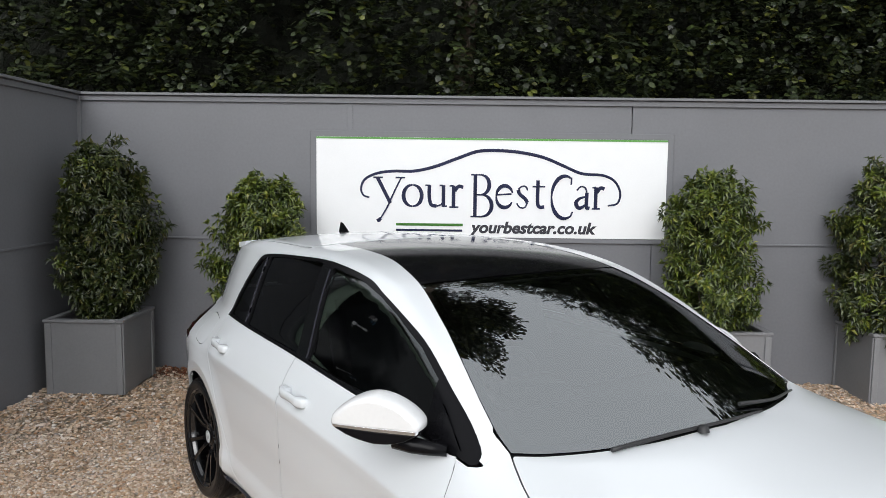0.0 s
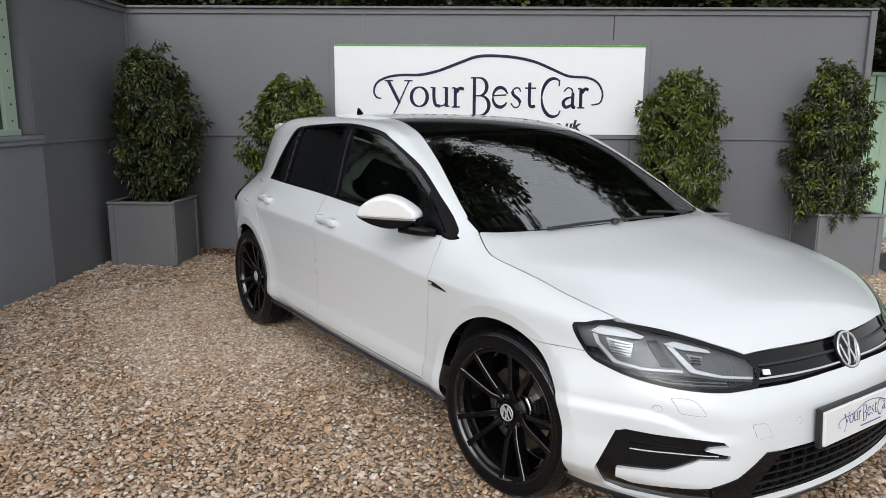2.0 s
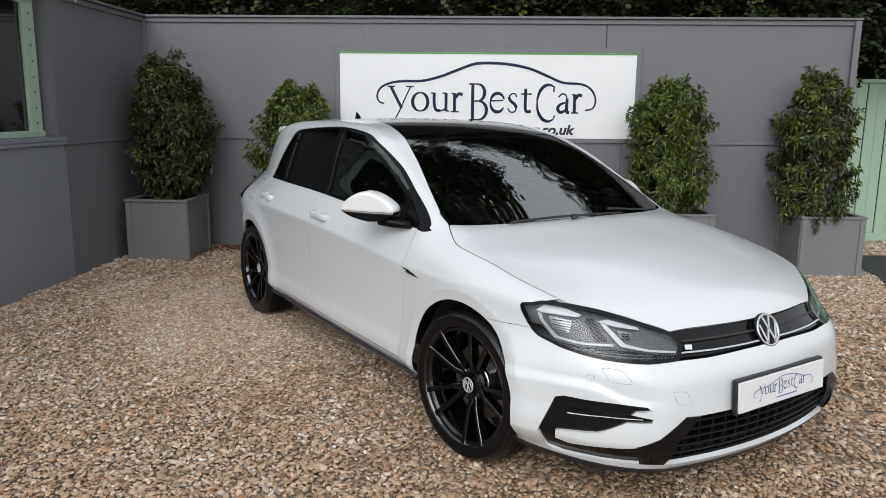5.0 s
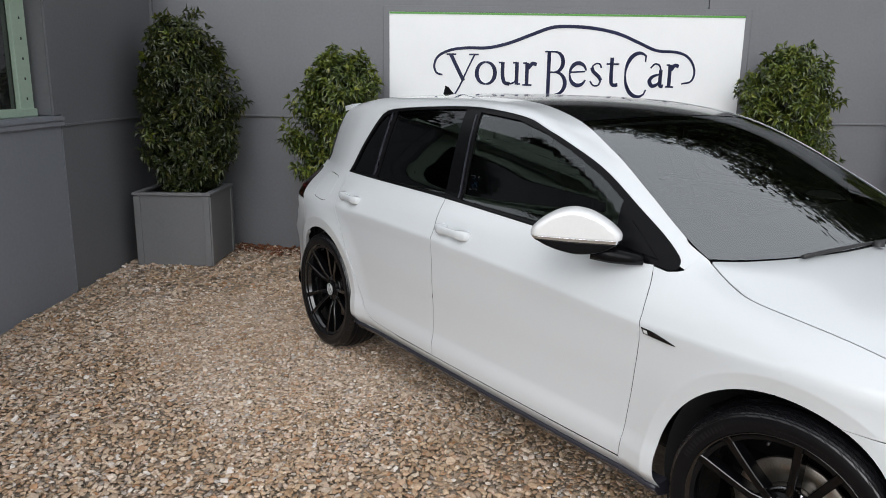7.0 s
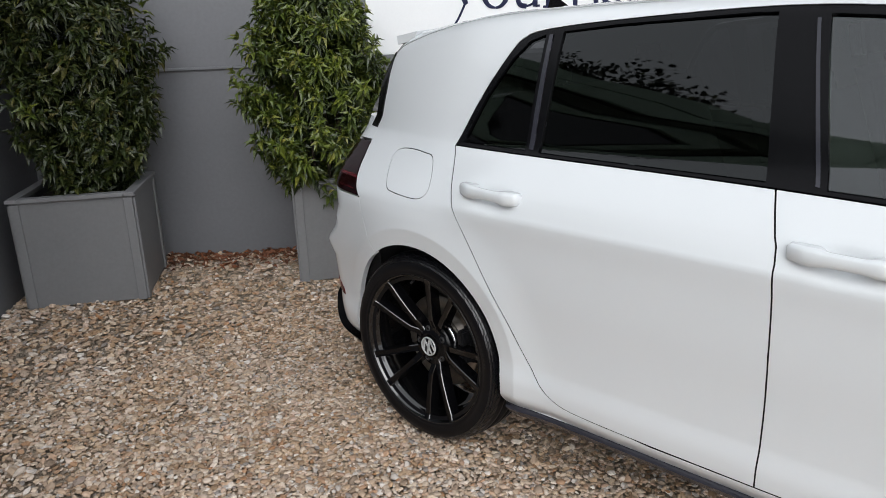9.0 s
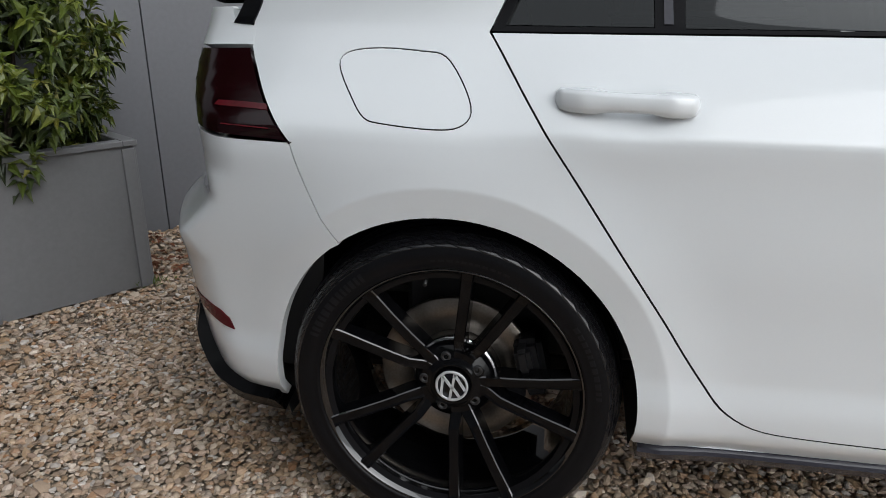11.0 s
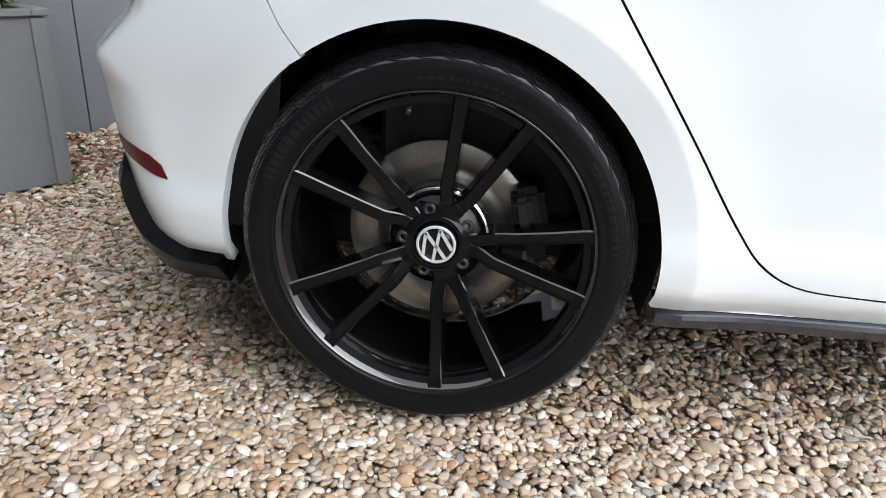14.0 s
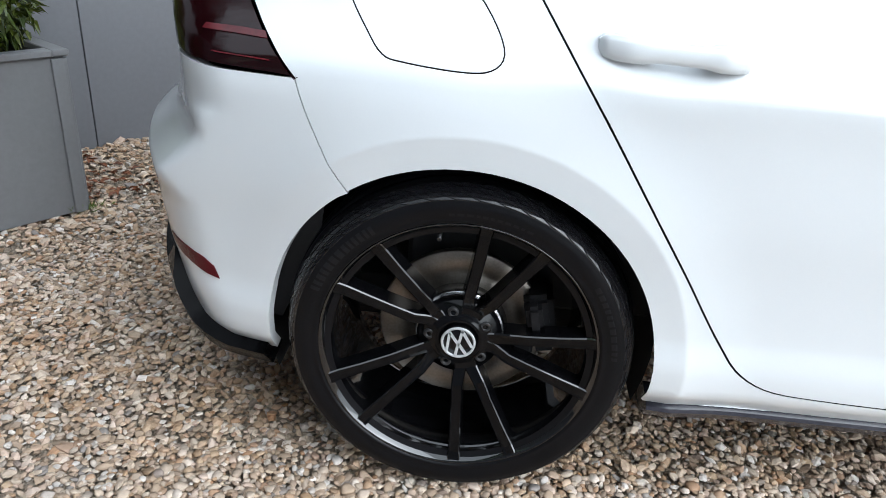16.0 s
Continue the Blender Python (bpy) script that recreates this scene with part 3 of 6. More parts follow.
# letters: height of a small letter is 1
LETTERS = {
    "Y": ([("thick", [(.10, 1.28), (.36, .72), (.62, .16)]), ("thin", [(1.05, 1.28), (.80, .72), (.50, .0), (.28, -.42), (.16, -.58)]), ("thin", [(-.06, 1.27), (.32, 1.27)]), ("thin", [(.82, 1.27), (1.2, 1.27)]), ("thick", [(.24, -.50), (.16, -.60), (.13, -.52)])], 1.08),
    "o": ([("bowl", arc(.42, .5, .36, .47, 90, 270)), ("bowl", arc(.42, .5, .36, .47, -90, 90))], .92),
    "u": ([("thick", [(.16, .97), (.16, .45), (.24, .12), (.45, .05)]), ("thin", [(.45, .05), (.62, .12), (.70, .25)]), ("thick", [(.72, .97), (.72, .03)]), ("thin", [(.0, .95), (.16, .95)]), ("thin", [(.56, .95), (.72, .95)]), ("thin", [(.72, .05), (.86, .06)])], .92),
    "r": ([("thick", [(.20, .95), (.20, .03)]), ("thin", [(.04, .93), (.2, .95)]), ("thin", [(.04, .02), (.4, .02)]), ("thick", [(.24, .72), (.40, .92), (.58, .88)])], .62),
    "B": ([("thick", [(.18, 1.44), (.18, -.38)]), ("thin", [(.0, 1.43), (.45, 1.43)]), ("thin", [(.0, -.38), (.48, -.38)]), ("bowl", arc(.42, 1.0, .34, .43, 90, -90)), ("bowl", arc(.45, .1, .42, .48, 90, -90)), ("thin", [(.18, .57), (.46, .57)])], .98),
    "e": ([("thin", [(.10, .58), (.70, .62)]), ("bowl", arc(.42, .5, .35, .47, 20, 180)), ("bowl", arc(.42, .5, .35, .47, 180, 330))], .84),
    "s": ([("thin", [(.52, .78), (.45, .94), (.28, .95), (.13, .82)]), ("thick", [(.13, .80), (.2, .62), (.42, .42), (.52, .25)]), ("thin", [(.52, .25), (.42, .05), (.22, .04), (.08, .22)])], .70),
    "t": ([("thick", [(.24, 1.22), (.24, .3), (.32, .07), (.52, .08)]), ("thin", [(.02, .95), (.54, .95)])], .58),
    "C": ([("bowl", arc(.66, .50, .60, .92, 62, 180)), ("bowl", arc(.66, .50, .60, .92, 180, 300)), ("thin", [(.93, 1.05), (.94, 1.36)]), ("thin", [(.94, -.30), (1.02, -.12)])], 1.06),
    "a": ([("thick", [(.58, .72), (.58, .1), (.72, .04)]), ("thin", [(.12, .80), (.3, .97), (.5, .92), (.58, .72)]), ("bowl", [(.58, .55), (.25, .45), (.10, .25), (.22, .05), (.42, .1), (.58, .25)])], .78),
}
WORDS = [("Your", sx(238), sx(538)), ("Best", sx(560), sx(812)), ("Car", sx(826), sx(1010))]
UNIT = 77 * SCALE_Z
for word, x, end in WORDS:
    serif_word([LETTERS[c] for c in word], x, sz(406), UNIT, -.0285, sign, SIGN_BLUE, (end - x) / (UNIT * sum(LETTERS[c][1] for c in word)))
lettering("yourbestcar.co.uk", .095, (sx(562), -.0275, sz(489)), SIGN_BLACK, sign, slant=.22, weight=.005, width=sx(985) - sx(562))

# letters on the window of the building
lettering("ALK", .052, (-.099, -2.456, 1.890), SIGN_WHITE, win, turn=(90, 0, 90), width=.112)
lettering("CE", .044, (-.099, -2.466, 1.832), POSTER_BLUE, win, turn=(90, 0, 90), width=.064)

# ---- the car ----
from mathutils.geometry import delaunay_2d_cdt

car = thing("car", "white five-door hatchback with black wheels parked on gravel", "car")
NOSE_R = .9


def lift(chart, uv, depth=0.0):
    if chart == "side":
        return on_side(uv[:, 0], uv[:, 1], depth)
    if chart == "top":
        return on_top(uv[:, 0], uv[:, 1], depth)
    return fan(1 if chart == "nose" else -1, np.degrees(uv[:, 0] / NOSE_R), uv[:, 1], depth)


def flat(chart, p):
    p = np.asarray(p, float)
    if chart == "side":
        return p[:, [0, 2]]
    if chart == "top":
        return p[:, :2]
    sign = 1 if chart == "nose" else -1
    return np.stack([np.arctan2(-p[:, 1], sign * p[:, 0] - 1.1) * NOSE_R, p[:, 2]], 1)


def polar(pairs):
    """(degrees round the nose or tail, height) to chart coordinates."""
    return np.array([(radians(a) * NOSE_R, z) for a, z in pairs])


def slope(p):
    e = 1e-4
    g = np.stack([body(p[:, 0] + e, p[:, 1], p[:, 2]) - body(p[:, 0] - e, p[:, 1], p[:, 2]),
                  body(p[:, 0], p[:, 1] + e, p[:, 2]) - body(p[:, 0], p[:, 1] - e, p[:, 2]),
                  body(p[:, 0], p[:, 1], p[:, 2] + e) - body(p[:, 0], p[:, 1], p[:, 2] - e)], 1)
    return g / np.maximum(np.linalg.norm(g, axis=1, keepdims=True), 1e-9)


def dense(points, step):
    """A closed outline with a point about every step."""
    out = []
    pts = np.asarray(points, float)
    for a, b in zip(pts, np.roll(pts, -1, 0)):
        n = max(1, int(np.ceil(np.linalg.norm(b - a) / step)))
        out += [a + (b - a) * k / n for k in range(n)]
    return np.array(out)


def drawn_in(loop, gap):
    """A closed outline moved inwards by gap (outwards if below zero)."""
    area = np.sum(loop[:, 0] * np.roll(loop[:, 1], -1) - np.roll(loop[:, 0], -1) * loop[:, 1])
    if area < 0:
        loop = loop[::-1]
    d = np.roll(loop, -1, 0) - loop
    d /= np.maximum(np.linalg.norm(d, axis=1, keepdims=True), 1e-9)
    n = np.stack([-d[:, 1], d[:, 0]], 1)
    m = n + np.roll(n, 1, 0)
    m /= np.maximum((m * m).sum(1, keepdims=True) / 2, .35)
    return loop + m * gap


def inside(loop, q):
    x, y = q[:, 0:1], q[:, 1:2]
    a, b = loop, np.roll(loop, -1, 0)
    cross = ((a[:, 1] > y) != (b[:, 1] > y)) & (x < (b[:, 0] - a[:, 0]) * (y - a[:, 1]) / (b[:, 1] - a[:, 1] + 1e-12) + a[:, 0])
    return cross.sum(1) % 2 == 1


def crease_points(chart):
    """Points along the sharp turns of the body, so that panels keep them crisp."""
    if chart == "side":
        a = np.radians(np.linspace(-8, 188, 230))
        rows = [(ax + r * np.cos(a), az + r * np.sin(a)) for ax, az in FLARES for r in (FLARE_EDGE - .004, FLARE_EDGE + .004)]
        x = np.linspace(-1.25, 1.3, 360)
        rows += [(x, .32 + (k + crease_rise(x) - .32) * .972) for k in (.783, .792, .800, .810)]
    elif chart == "tail":
        u = np.linspace(-1.1, 1.1, 240)
        rows = [(u, np.full(240, z)) for z in (.578, .588, .598, .672, .684)]
    elif chart == "nose":
        u = np.radians(np.linspace(30, 62, 80)) * NOSE_R
        rows = [(k * u, np.full(80, z)) for z in (.514, .506, .496, .486, .476, .468, .458, .446) for k in (-1, 1)]
    else:
        return np.zeros((0, 2))
    return np.concatenate([np.stack(r, 1) for r in rows])


def sheet(outline, chart, holes=(), step=.03, proud=0.0, skirt=.018, gap=.002, inward=None):
    """Vertices, normals and faces of a panel of the body, with its edges folded in."""
    loops = [drawn_in(dense(outline, step), gap)] + [drawn_in(dense(h, step), -gap) for h in holes]
    lo, hi = loops[0].min(0), loops[0].max(0)
    gx, gy = np.meshgrid(np.arange(lo[0], hi[0], step), np.arange(lo[1], hi[1], step))
    gx = gx + (np.arange(len(gx)) % 2)[:, None] * step / 2
    q = np.stack([gx.ravel(), gy.ravel()], 1)
    more = crease_points(chart) if step <= .022 else np.zeros((0, 2))
    if len(q) and len(more):
        q = q[np.array([np.min(np.abs(more - p).max(1)) > step * .4 for p in q])]
    q = np.concatenate([q, more])
    if len(q):
        keep = inside(loops[0], q)
        for h in loops[1:]:
            keep &= ~inside(h, q)
        every = np.concatenate(loops)
        q = q[keep]
        if len(q):
            q = q[np.array([np.min(np.abs(every - p).max(1)) > step * .35 for p in q])]
    pts, edges, at = [Vector(p) for lp in loops for p in lp], [], 0
    for lp in loops:
        edges += [(at + i, at + (i + 1) % len(lp)) for i in range(len(lp))]
        at += len(lp)
    pts += [Vector(p) for p in q]
    v, e, f, ov, _, _ = delaunay_2d_cdt(pts, edges, [], 0, 1e-6)
    uv = np.array([(p.x, p.y) for p in v])
    mid = np.array([(uv[t[0]] + uv[t[1]] + uv[t[2]]) / 3 for t in f])
    keep = inside(loops[0], mid)
    for h in loops[1:]:
        keep &= ~inside(h, mid)
    f = [t for t, k in zip(f, keep) if k]
    used = sorted({i for t in f for i in t})
    remap = {i: k for k, i in enumerate(used)}
    uv = uv[used]
    faces = [tuple(remap[i] for i in t) for t in f]
    p = lift(chart, uv, -(proud(uv) if callable(proud) else proud))
    n = slope(p)
    out_faces = []
    for t in faces:
        a, b, c = p[t[0]], p[t[1]], p[t[2]]
        out_faces.append(t if np.dot(np.cross(b - a, c - a), n[t[0]]) > 0 else t[::-1])
    border = {}
    for t in out_faces:
        for i in range(len(t)):
            a, b = t[i], t[(i + 1) % len(t)]
            if (b, a) in border:
                del border[(b, a)]
            else:
                border[(a, b)] = True
    verts, norms = [p], [n]
    if skirt and border:
        ids = sorted({i for k in border for i in k})
        r1 = {i: len(p) + k for k, i in enumerate(ids)}
        r2 = {i: len(p) + len(ids) + k for k, i in enumerate(ids)}
        cen = p.mean(0)
        out = np.zeros_like(p)
        for a, b in border:
            s = np.cross(p[b] - p[a], n[a])
            out[a] += s
            out[b] += s
        out = out[ids] / np.maximum(np.linalg.norm(out[ids], axis=1, keepdims=True), 1e-9)
        verts += [p[ids], p[ids] - n[ids] * skirt]
        norms += [out, out]
        out_faces += [(r1[b], r1[a], r2[a], r2[b]) for a, b in border]
    return np.concatenate(verts), np.concatenate(norms), out_faces


def panel(name, outline, chart, material, parent=None, holes=(), step=.03, proud=0.0, skirt=.018, gap=.0026, label="", both=True):
    """A panel on the right-hand side, and its twin on the left. Returns both objects."""
    v, n, f = sheet(np.asarray(outline, float), chart, holes, step, proud, skirt, gap)
    made = []
    for k, s in enumerate((1, -1) if both else (1,)):
        flip = np.array((1, s, 1))
        me = mesh(name, v * flip, [t if s > 0 else t[::-1] for t in f], material, True)
        me.normals_split_custom_set_from_vertices((n * flip).tolist())
        up = parent[k] if isinstance(parent, (list, tuple)) else (parent or car)
        made.append(part(name, me, None, up, label))
    return made


def whole(name, outline, chart, material, step=.03, proud=0.0, skirt=.018, gap=.002, label="", parent=None, holes=(), even=0, move=True):
    """A panel across the middle, whose right-hand half outline runs from the middle line to the middle line."""
    o = np.asarray(outline, float)
    k = 1 if chart == "top" else 0
    twin = o[::-1].copy()
    twin[:, k] *= -1
    full = np.concatenate([o, twin[1:-1] if abs(o[0, k]) < 1e-9 and abs(o[-1, k]) < 1e-9 else twin])
    v, n, f = sheet(full, chart, holes, step, proud, skirt, gap)
    if even:
        # glass: one even curve over the whole pane, so that what it mirrors stays undistorted
        top = n[:, 2] > .25
        terms = lambda x, y: np.stack([x**i * y**j for i in range(even + 1) for j in (0, 2, 4, 6)[:3 if move else 4]], 1)
        fit = np.linalg.lstsq(terms(v[top, 0], v[top, 1]), v[top, 2], rcond=None)[0]
        z = lambda x, y: terms(x, y) @ fit
        e = 1e-3
        x, y = v[top, 0], v[top, 1]
        g = np.stack([z(x - e, y) - z(x + e, y), z(x, y - e) - z(x, y + e), np.full(len(x), 2 * e)], 1)
        if move:
            v[top, 2] = z(x, y)
        n[top] = g / np.linalg.norm(g, axis=1, keepdims=True)
    me = mesh(name, v, f, material, True)
    me.normals_split_custom_set_from_vertices(n.tolist())
    return part(name, me, None, parent or car, label)


def ring_arc(cx, cz, r, a0, a1, n=24):
    return [(cx + r * math.cos(radians(a0 + (a1 - a0) * k / (n - 1))), cz + r * math.sin(radians(a0 + (a1 - a0) * k / (n - 1)))) for k in range(n)]


# shut lines, in side view (x, z)
REAR_DOOR_BACK = through_knots([(-1.262, .967), (-1.215, .902), (-1.12, .768), (-1.035, .642), (-.945, .508), (-.905, .445), (-.868, .39), (-.828, .34), (-.77, .307), (-.68, .297), (-.5, .292)], 40)
B_LINE = through_knots([(-.288, .956), (-.26, .88), (-.242, .809), (-.236, .573), (-.238, .4), (-.24, .290)], 14)
DOOR_FRONT = through_knots([(.815, .902), (.845, .83), (.862, .728), (.852, .615), (.828, .45), (.808, .290)], 14)
BELT = through_knots([(-1.262, .967), (-.665, .962), (-.288, .956), (.138, .941), (.5, .922), (.815, .898), (.868, .8925), (.893, .900)], 34)
DLO_TOP = through_knots([(.893, .900), (.865, .938), (.69, 1.042), (.489, 1.152), (.31, 1.222), (.164, 1.268), (.03, 1.303), (-.2, 1.326), (-.423, 1.331), (-.779, 1.315), (-1.0, 1.297), (-1.075, 1.278), (-1.115, 1.24), (-1.19, 1.118), (-1.262, .967)], 60)
REAR_ARCH, FRONT_ARCH = (-1.321, .317, .348), (1.305, .316, .358)
# windscreen and roof edge, in top view (x, y)
ROOF_EDGE = through_knots([(.937, -.687), (.875, -.686), (.81, -.674), (.74, -.662), (.57, -.632), (.29, -.594), (0, -.580), (-.4, -.570), (-1.0, -.555), (-1.5, -.530), (-1.75, -.505)], 50)
roof_edge_side = flat("side", lift("top", ROOF_EDGE))
BONNET_EDGE = through_knots([(.938, -.688), (1.0, -.716), (1.06, -.742), (1.13, -.762), (1.24, -.763), (1.40, -.756), (1.52, -.751), (1.64, -.729), (1.752, -.698)], 30)
bonnet_edge_side = flat("side", lift("top", BONNET_EDGE))
HEADLAMP = polar([(57.2, .724), (54.5, .740), (51.5, .750), (45, .744), (38.5, .727), (31.5, .696), (25.5, .662), (23.9, .642), (23.4, .619), (24.6, .582), (28, .575), (31.9, .573), (38.5, .580), (45.4, .596), (50, .615), (53.8, .641)])
def rounded(knots, n):
    """A smooth closed curve through knots."""
    k = np.asarray(knots, float)
    m = len(k)
    return through_knots(np.vstack([k[-2:], k, k[:3]]), (m + 4) * n + 1)[2 * n:(m + 2) * n]


LAMP_LINE = rounded(HEADLAMP, 4)
lamp_side = flat("side", lift("nose", HEADLAMP))
lamp_top = flat("top", lift("nose", HEADLAMP))
TAIL_FRONT = [(-1.763, .973), (-1.750, .935), (-1.736, .917), (-1.67, .848), (-1.606, .782)]
BUMP_LINE = through_knots([(-1.606, .782), (-1.592, .74), (-1.572, .695), (-1.545, .645), (-1.515, .603)], 8)
arch = lambda c, a0, a1, n=30: ring_arc(*c, a0, a1, n)

# doors
i_b = int(np.argmin(np.abs(BELT[:, 0] + .288)))
rear_door = np.concatenate([REAR_DOOR_BACK, B_LINE[::-1], BELT[1:i_b][::-1]])
front_door = np.concatenate([B_LINE, DOOR_FRONT[::-1], BELT[i_b + 1:-1][BELT[i_b + 1:-1][:, 0] < .79][::-1]])
REAR_DOORS = panel("rear_door", rear_door, "side", PAINT, step=.015, skirt=.0015, gap=.0020, label="white rear door")
FRONT_DOORS = panel("front_door", front_door, "side", PAINT, step=.015, skirt=.0015, gap=.0020, label="white front door")

# roof frame, C pillar and rear wing in one
bump_hits = math.degrees(math.atan2(.603 - .317, -1.515 + 1.321))
c_back = through_knots([tuple(roof_edge_side[-1]), (-1.752, 1.20), (-1.758, 1.10), (-1.760, 1.02), (-1.763, .973)], 16)
lower = arch(REAR_ARCH, bump_hits, -10, 34)
side_frame = np.concatenate([roof_edge_side[1:], c_back[1:], np.array(TAIL_FRONT)[1:], BUMP_LINE[1:-1], lower, [(-.972, .247), (.81, .240)], DOOR_FRONT[-1:] + [(0, -.003)], [(-.5, .289)], REAR_DOOR_BACK[::-1][1:], DLO_TOP[::-1][1:-1], [(.912, .900)]])
FLAP = rounded([(-1.538, .909), (-1.524, .931), (-1.462, .938), (-1.382, .934), (-1.337, .926), (-1.297, .882), (-1.279, .842), (-1.297, .820), (-1.342, .815), (-1.432, .821), (-1.467, .829), (-1.497, .859)], 4)
WINGS = panel("side_panel", side_frame, "side", PAINT, holes=[FLAP], step=.014, gap=.0016, skirt=.002, label="white rear wing and roof frame")
panel("fuel_flap", FLAP, "side", PAINT, WINGS, step=.02, gap=.0008, skirt=.0015)

# front wing
wing_low = [(.81, .240)] + arch(FRONT_ARCH, 192, 66, 30)
f_wing = np.concatenate([[(.914, .902), (.897, .8955), (.868, .8905), (.815, .897)], DOOR_FRONT[1:], wing_low, [(1.52, .6435), (1.62, .6485), (1.672, .6485)], lamp_side[[15, 0, 1]], [tuple(lamp_side[2])], bonnet_edge_side[::-1][1:], [(.927, .918)]])
panel("front_wing", f_wing, "side", PAINT, step=.018, gap=.0009, skirt=.002, label="white front wing")

panel("pillar_foot", [(.88, -.690), (.935, -.690), (.966, -.703), (.985, -.735), (.985, -.785), (.935, -.780), (.912, -.768), (.895, -.735)], "top", PAINT, proud=-.0012, skirt=0, gap=0, step=.012)
# bonnet, windscreen, roof
COWL = through_knots([(.937, -.687), (.992, -.603), (1.050, -.478), (1.086, -.36), (1.112, -.235), (1.131, 0)], 20)
bonnet = np.concatenate([COWL[::-1] + (.012, 0), BONNET_EDGE[1:], lamp_top[[3, 4, 5, 6]], flat("top", fan(1, [21, 17, 13, 9, 5, 0], [.668, .6695, .670, .670, .670, .670]))])
whole("bonnet", bonnet, "top", PAINT, step=.03, even=6, move=False, label="white bonnet")
# the glass lies well inside the white roof frame
GLASS_EDGE = through_knots([(.937, -.687), (.875, -.684), (.81, -.671), (.74, -.655), (.60, -.618), (.49, -.588), (.42, -.571), (.33, -.547), (.206, -.514), (.05, -.482), (-.1, -.453), (-.3, -.436), (-.62, -.425)], 60)
HEADER = through_knots([(.206, -.514), (.236, -.36), (.258, -.18), (.268, 0)], 12)
i_h = int(np.argmin(np.abs(GLASS_EDGE[:, 0] - .206)))
screen = np.concatenate([COWL[::-1], GLASS_EDGE[1:i_h], HEADER])
whole("windscreen", screen, "top", WINDSCREEN, proud=-.004, skirt=0, gap=.004, even=3, label="curved windscreen")
twin_screen = screen[::-1][1:-1] * (1, -1)
all_round = dense(np.concatenate([screen, twin_screen]), .03)
whole("windscreen_border", screen, "top", TRIM_BLACK, proud=-.009, skirt=0, gap=.004, step=.03, holes=[drawn_in(all_round, .040)])
i_r = int(np.argmin(np.abs(ROOF_EDGE[:, 0] + .62)))
pano = np.concatenate([HEADER[::-1], GLASS_EDGE[i_h + 1:], [(-.64, 0)]])
i_a = int(np.argmin(np.abs(ROOF_EDGE[:, 0] - .875)))
panel("roof_rail", np.concatenate([ROOF_EDGE[i_a:i_r] - (0, .014), [(-.628, -.570)], GLASS_EDGE[GLASS_EDGE[:, 0] < .85][::-1]]), "top", PAINT, proud=-.0008, skirt=0, gap=0, step=.02)
whole("glass_roof", pano, "top", BLACK_GLOSS, proud=-.002, skirt=0, even=4, label="black panoramic glass roof")
rear_roof = np.concatenate([[(-.65, 0), (-.63, -.552)], ROOF_EDGE[i_r + 1:], [(-1.77, -.46), (-1.82, 0)]])
whole("roof", rear_roof, "top", PAINT, label="white rear roof")

# side glass, with its black surround
front_glass = [(-.188, .962), (.3, .948), (.635, .928), (.615, 1.066), (.489, 1.136), (.31, 1.208), (.164, 1.255), (.0, 1.291), (-.262, 1.311)]
rear_glass = [(-.935, .973), (-.315, .966), (-.345, 1.152), (-.374, 1.318), (-.423, 1.319), (-.779, 1.303), (-.945, 1.289)]
quarter_glass = [(-1.235, .978), (-.985, .975), (-1.005, 1.282), (-1.055, 1.267), (-1.105, 1.218), (-1.172, 1.115)]
corner_glass = [(.69, .932), (.82, .918), (.68, 1.012)]
dlo = np.concatenate([BELT, DLO_TOP[1:-1]])
FRAMES = panel("window_trim", dlo, "side", TRIM_BLACK, holes=[dense(g, .05) for g in (front_glass, rear_glass, quarter_glass)], proud=-.003, skirt=.02, gap=.001, label="gloss black window surround")
panel("front_window", front_glass, "side", SIDE_GLASS, FRAMES, proud=-.010, skirt=.004, gap=0)
panel("rear_window", rear_glass, "side", PRIVACY_GLASS, FRAMES, proud=-.010, skirt=.004, gap=0)
panel("quarter_window", quarter_glass, "side", PRIVACY_GLASS, FRAMES, proud=-.010, skirt=.004, gap=0)
panel("corner_cap", corner_glass, "side", TRIM_BLACK, FRAMES, proud=.004, skirt=.006, gap=0)
panel("divider", [(-.970, .980), (-.955, .980), (-.977, 1.284), (-.990, 1.284)], "side", SKIRT_GREY, FRAMES, proud=.001, skirt=.004, gap=0)
panel("pillar_edge", [(-.212, .968), (-.203, .967), (-.279, 1.303), (-.287, 1.304)], "side", SKIRT_GREY, FRAMES, proud=.001, skirt=.004, gap=0)

# sills and black skirts below them
for s in (1, -1):
    bm = bmesh.new()
    rings = []
    for x in np.linspace(-.965, .95, 48):
        y = on_side([x], [.262])[0][1]
        rings.append([bm.verts.new((x, s * (y - o), z)) for o, z in ((-.06, .258), (-.032, .253), (-.016, .2485), (-.003, .243), (-.001, .236), (-.020, .213), (-.06, .203), (-.1, .203))])
    for p, q in zip(rings, rings[1:]):
        for k in range(7):
            bm.faces.new((p[k], p[k + 1], q[k + 1], q[k])).smooth = k not in (3, 4)
    bm.faces.new(rings[0]), bm.faces.new(rings[-1][::-1])
    bmesh.ops.recalc_face_normals(bm, faces=bm.faces[:])
    part("side_skirt", bm, SKIRT_GREY, car, "dark grey side skirt")

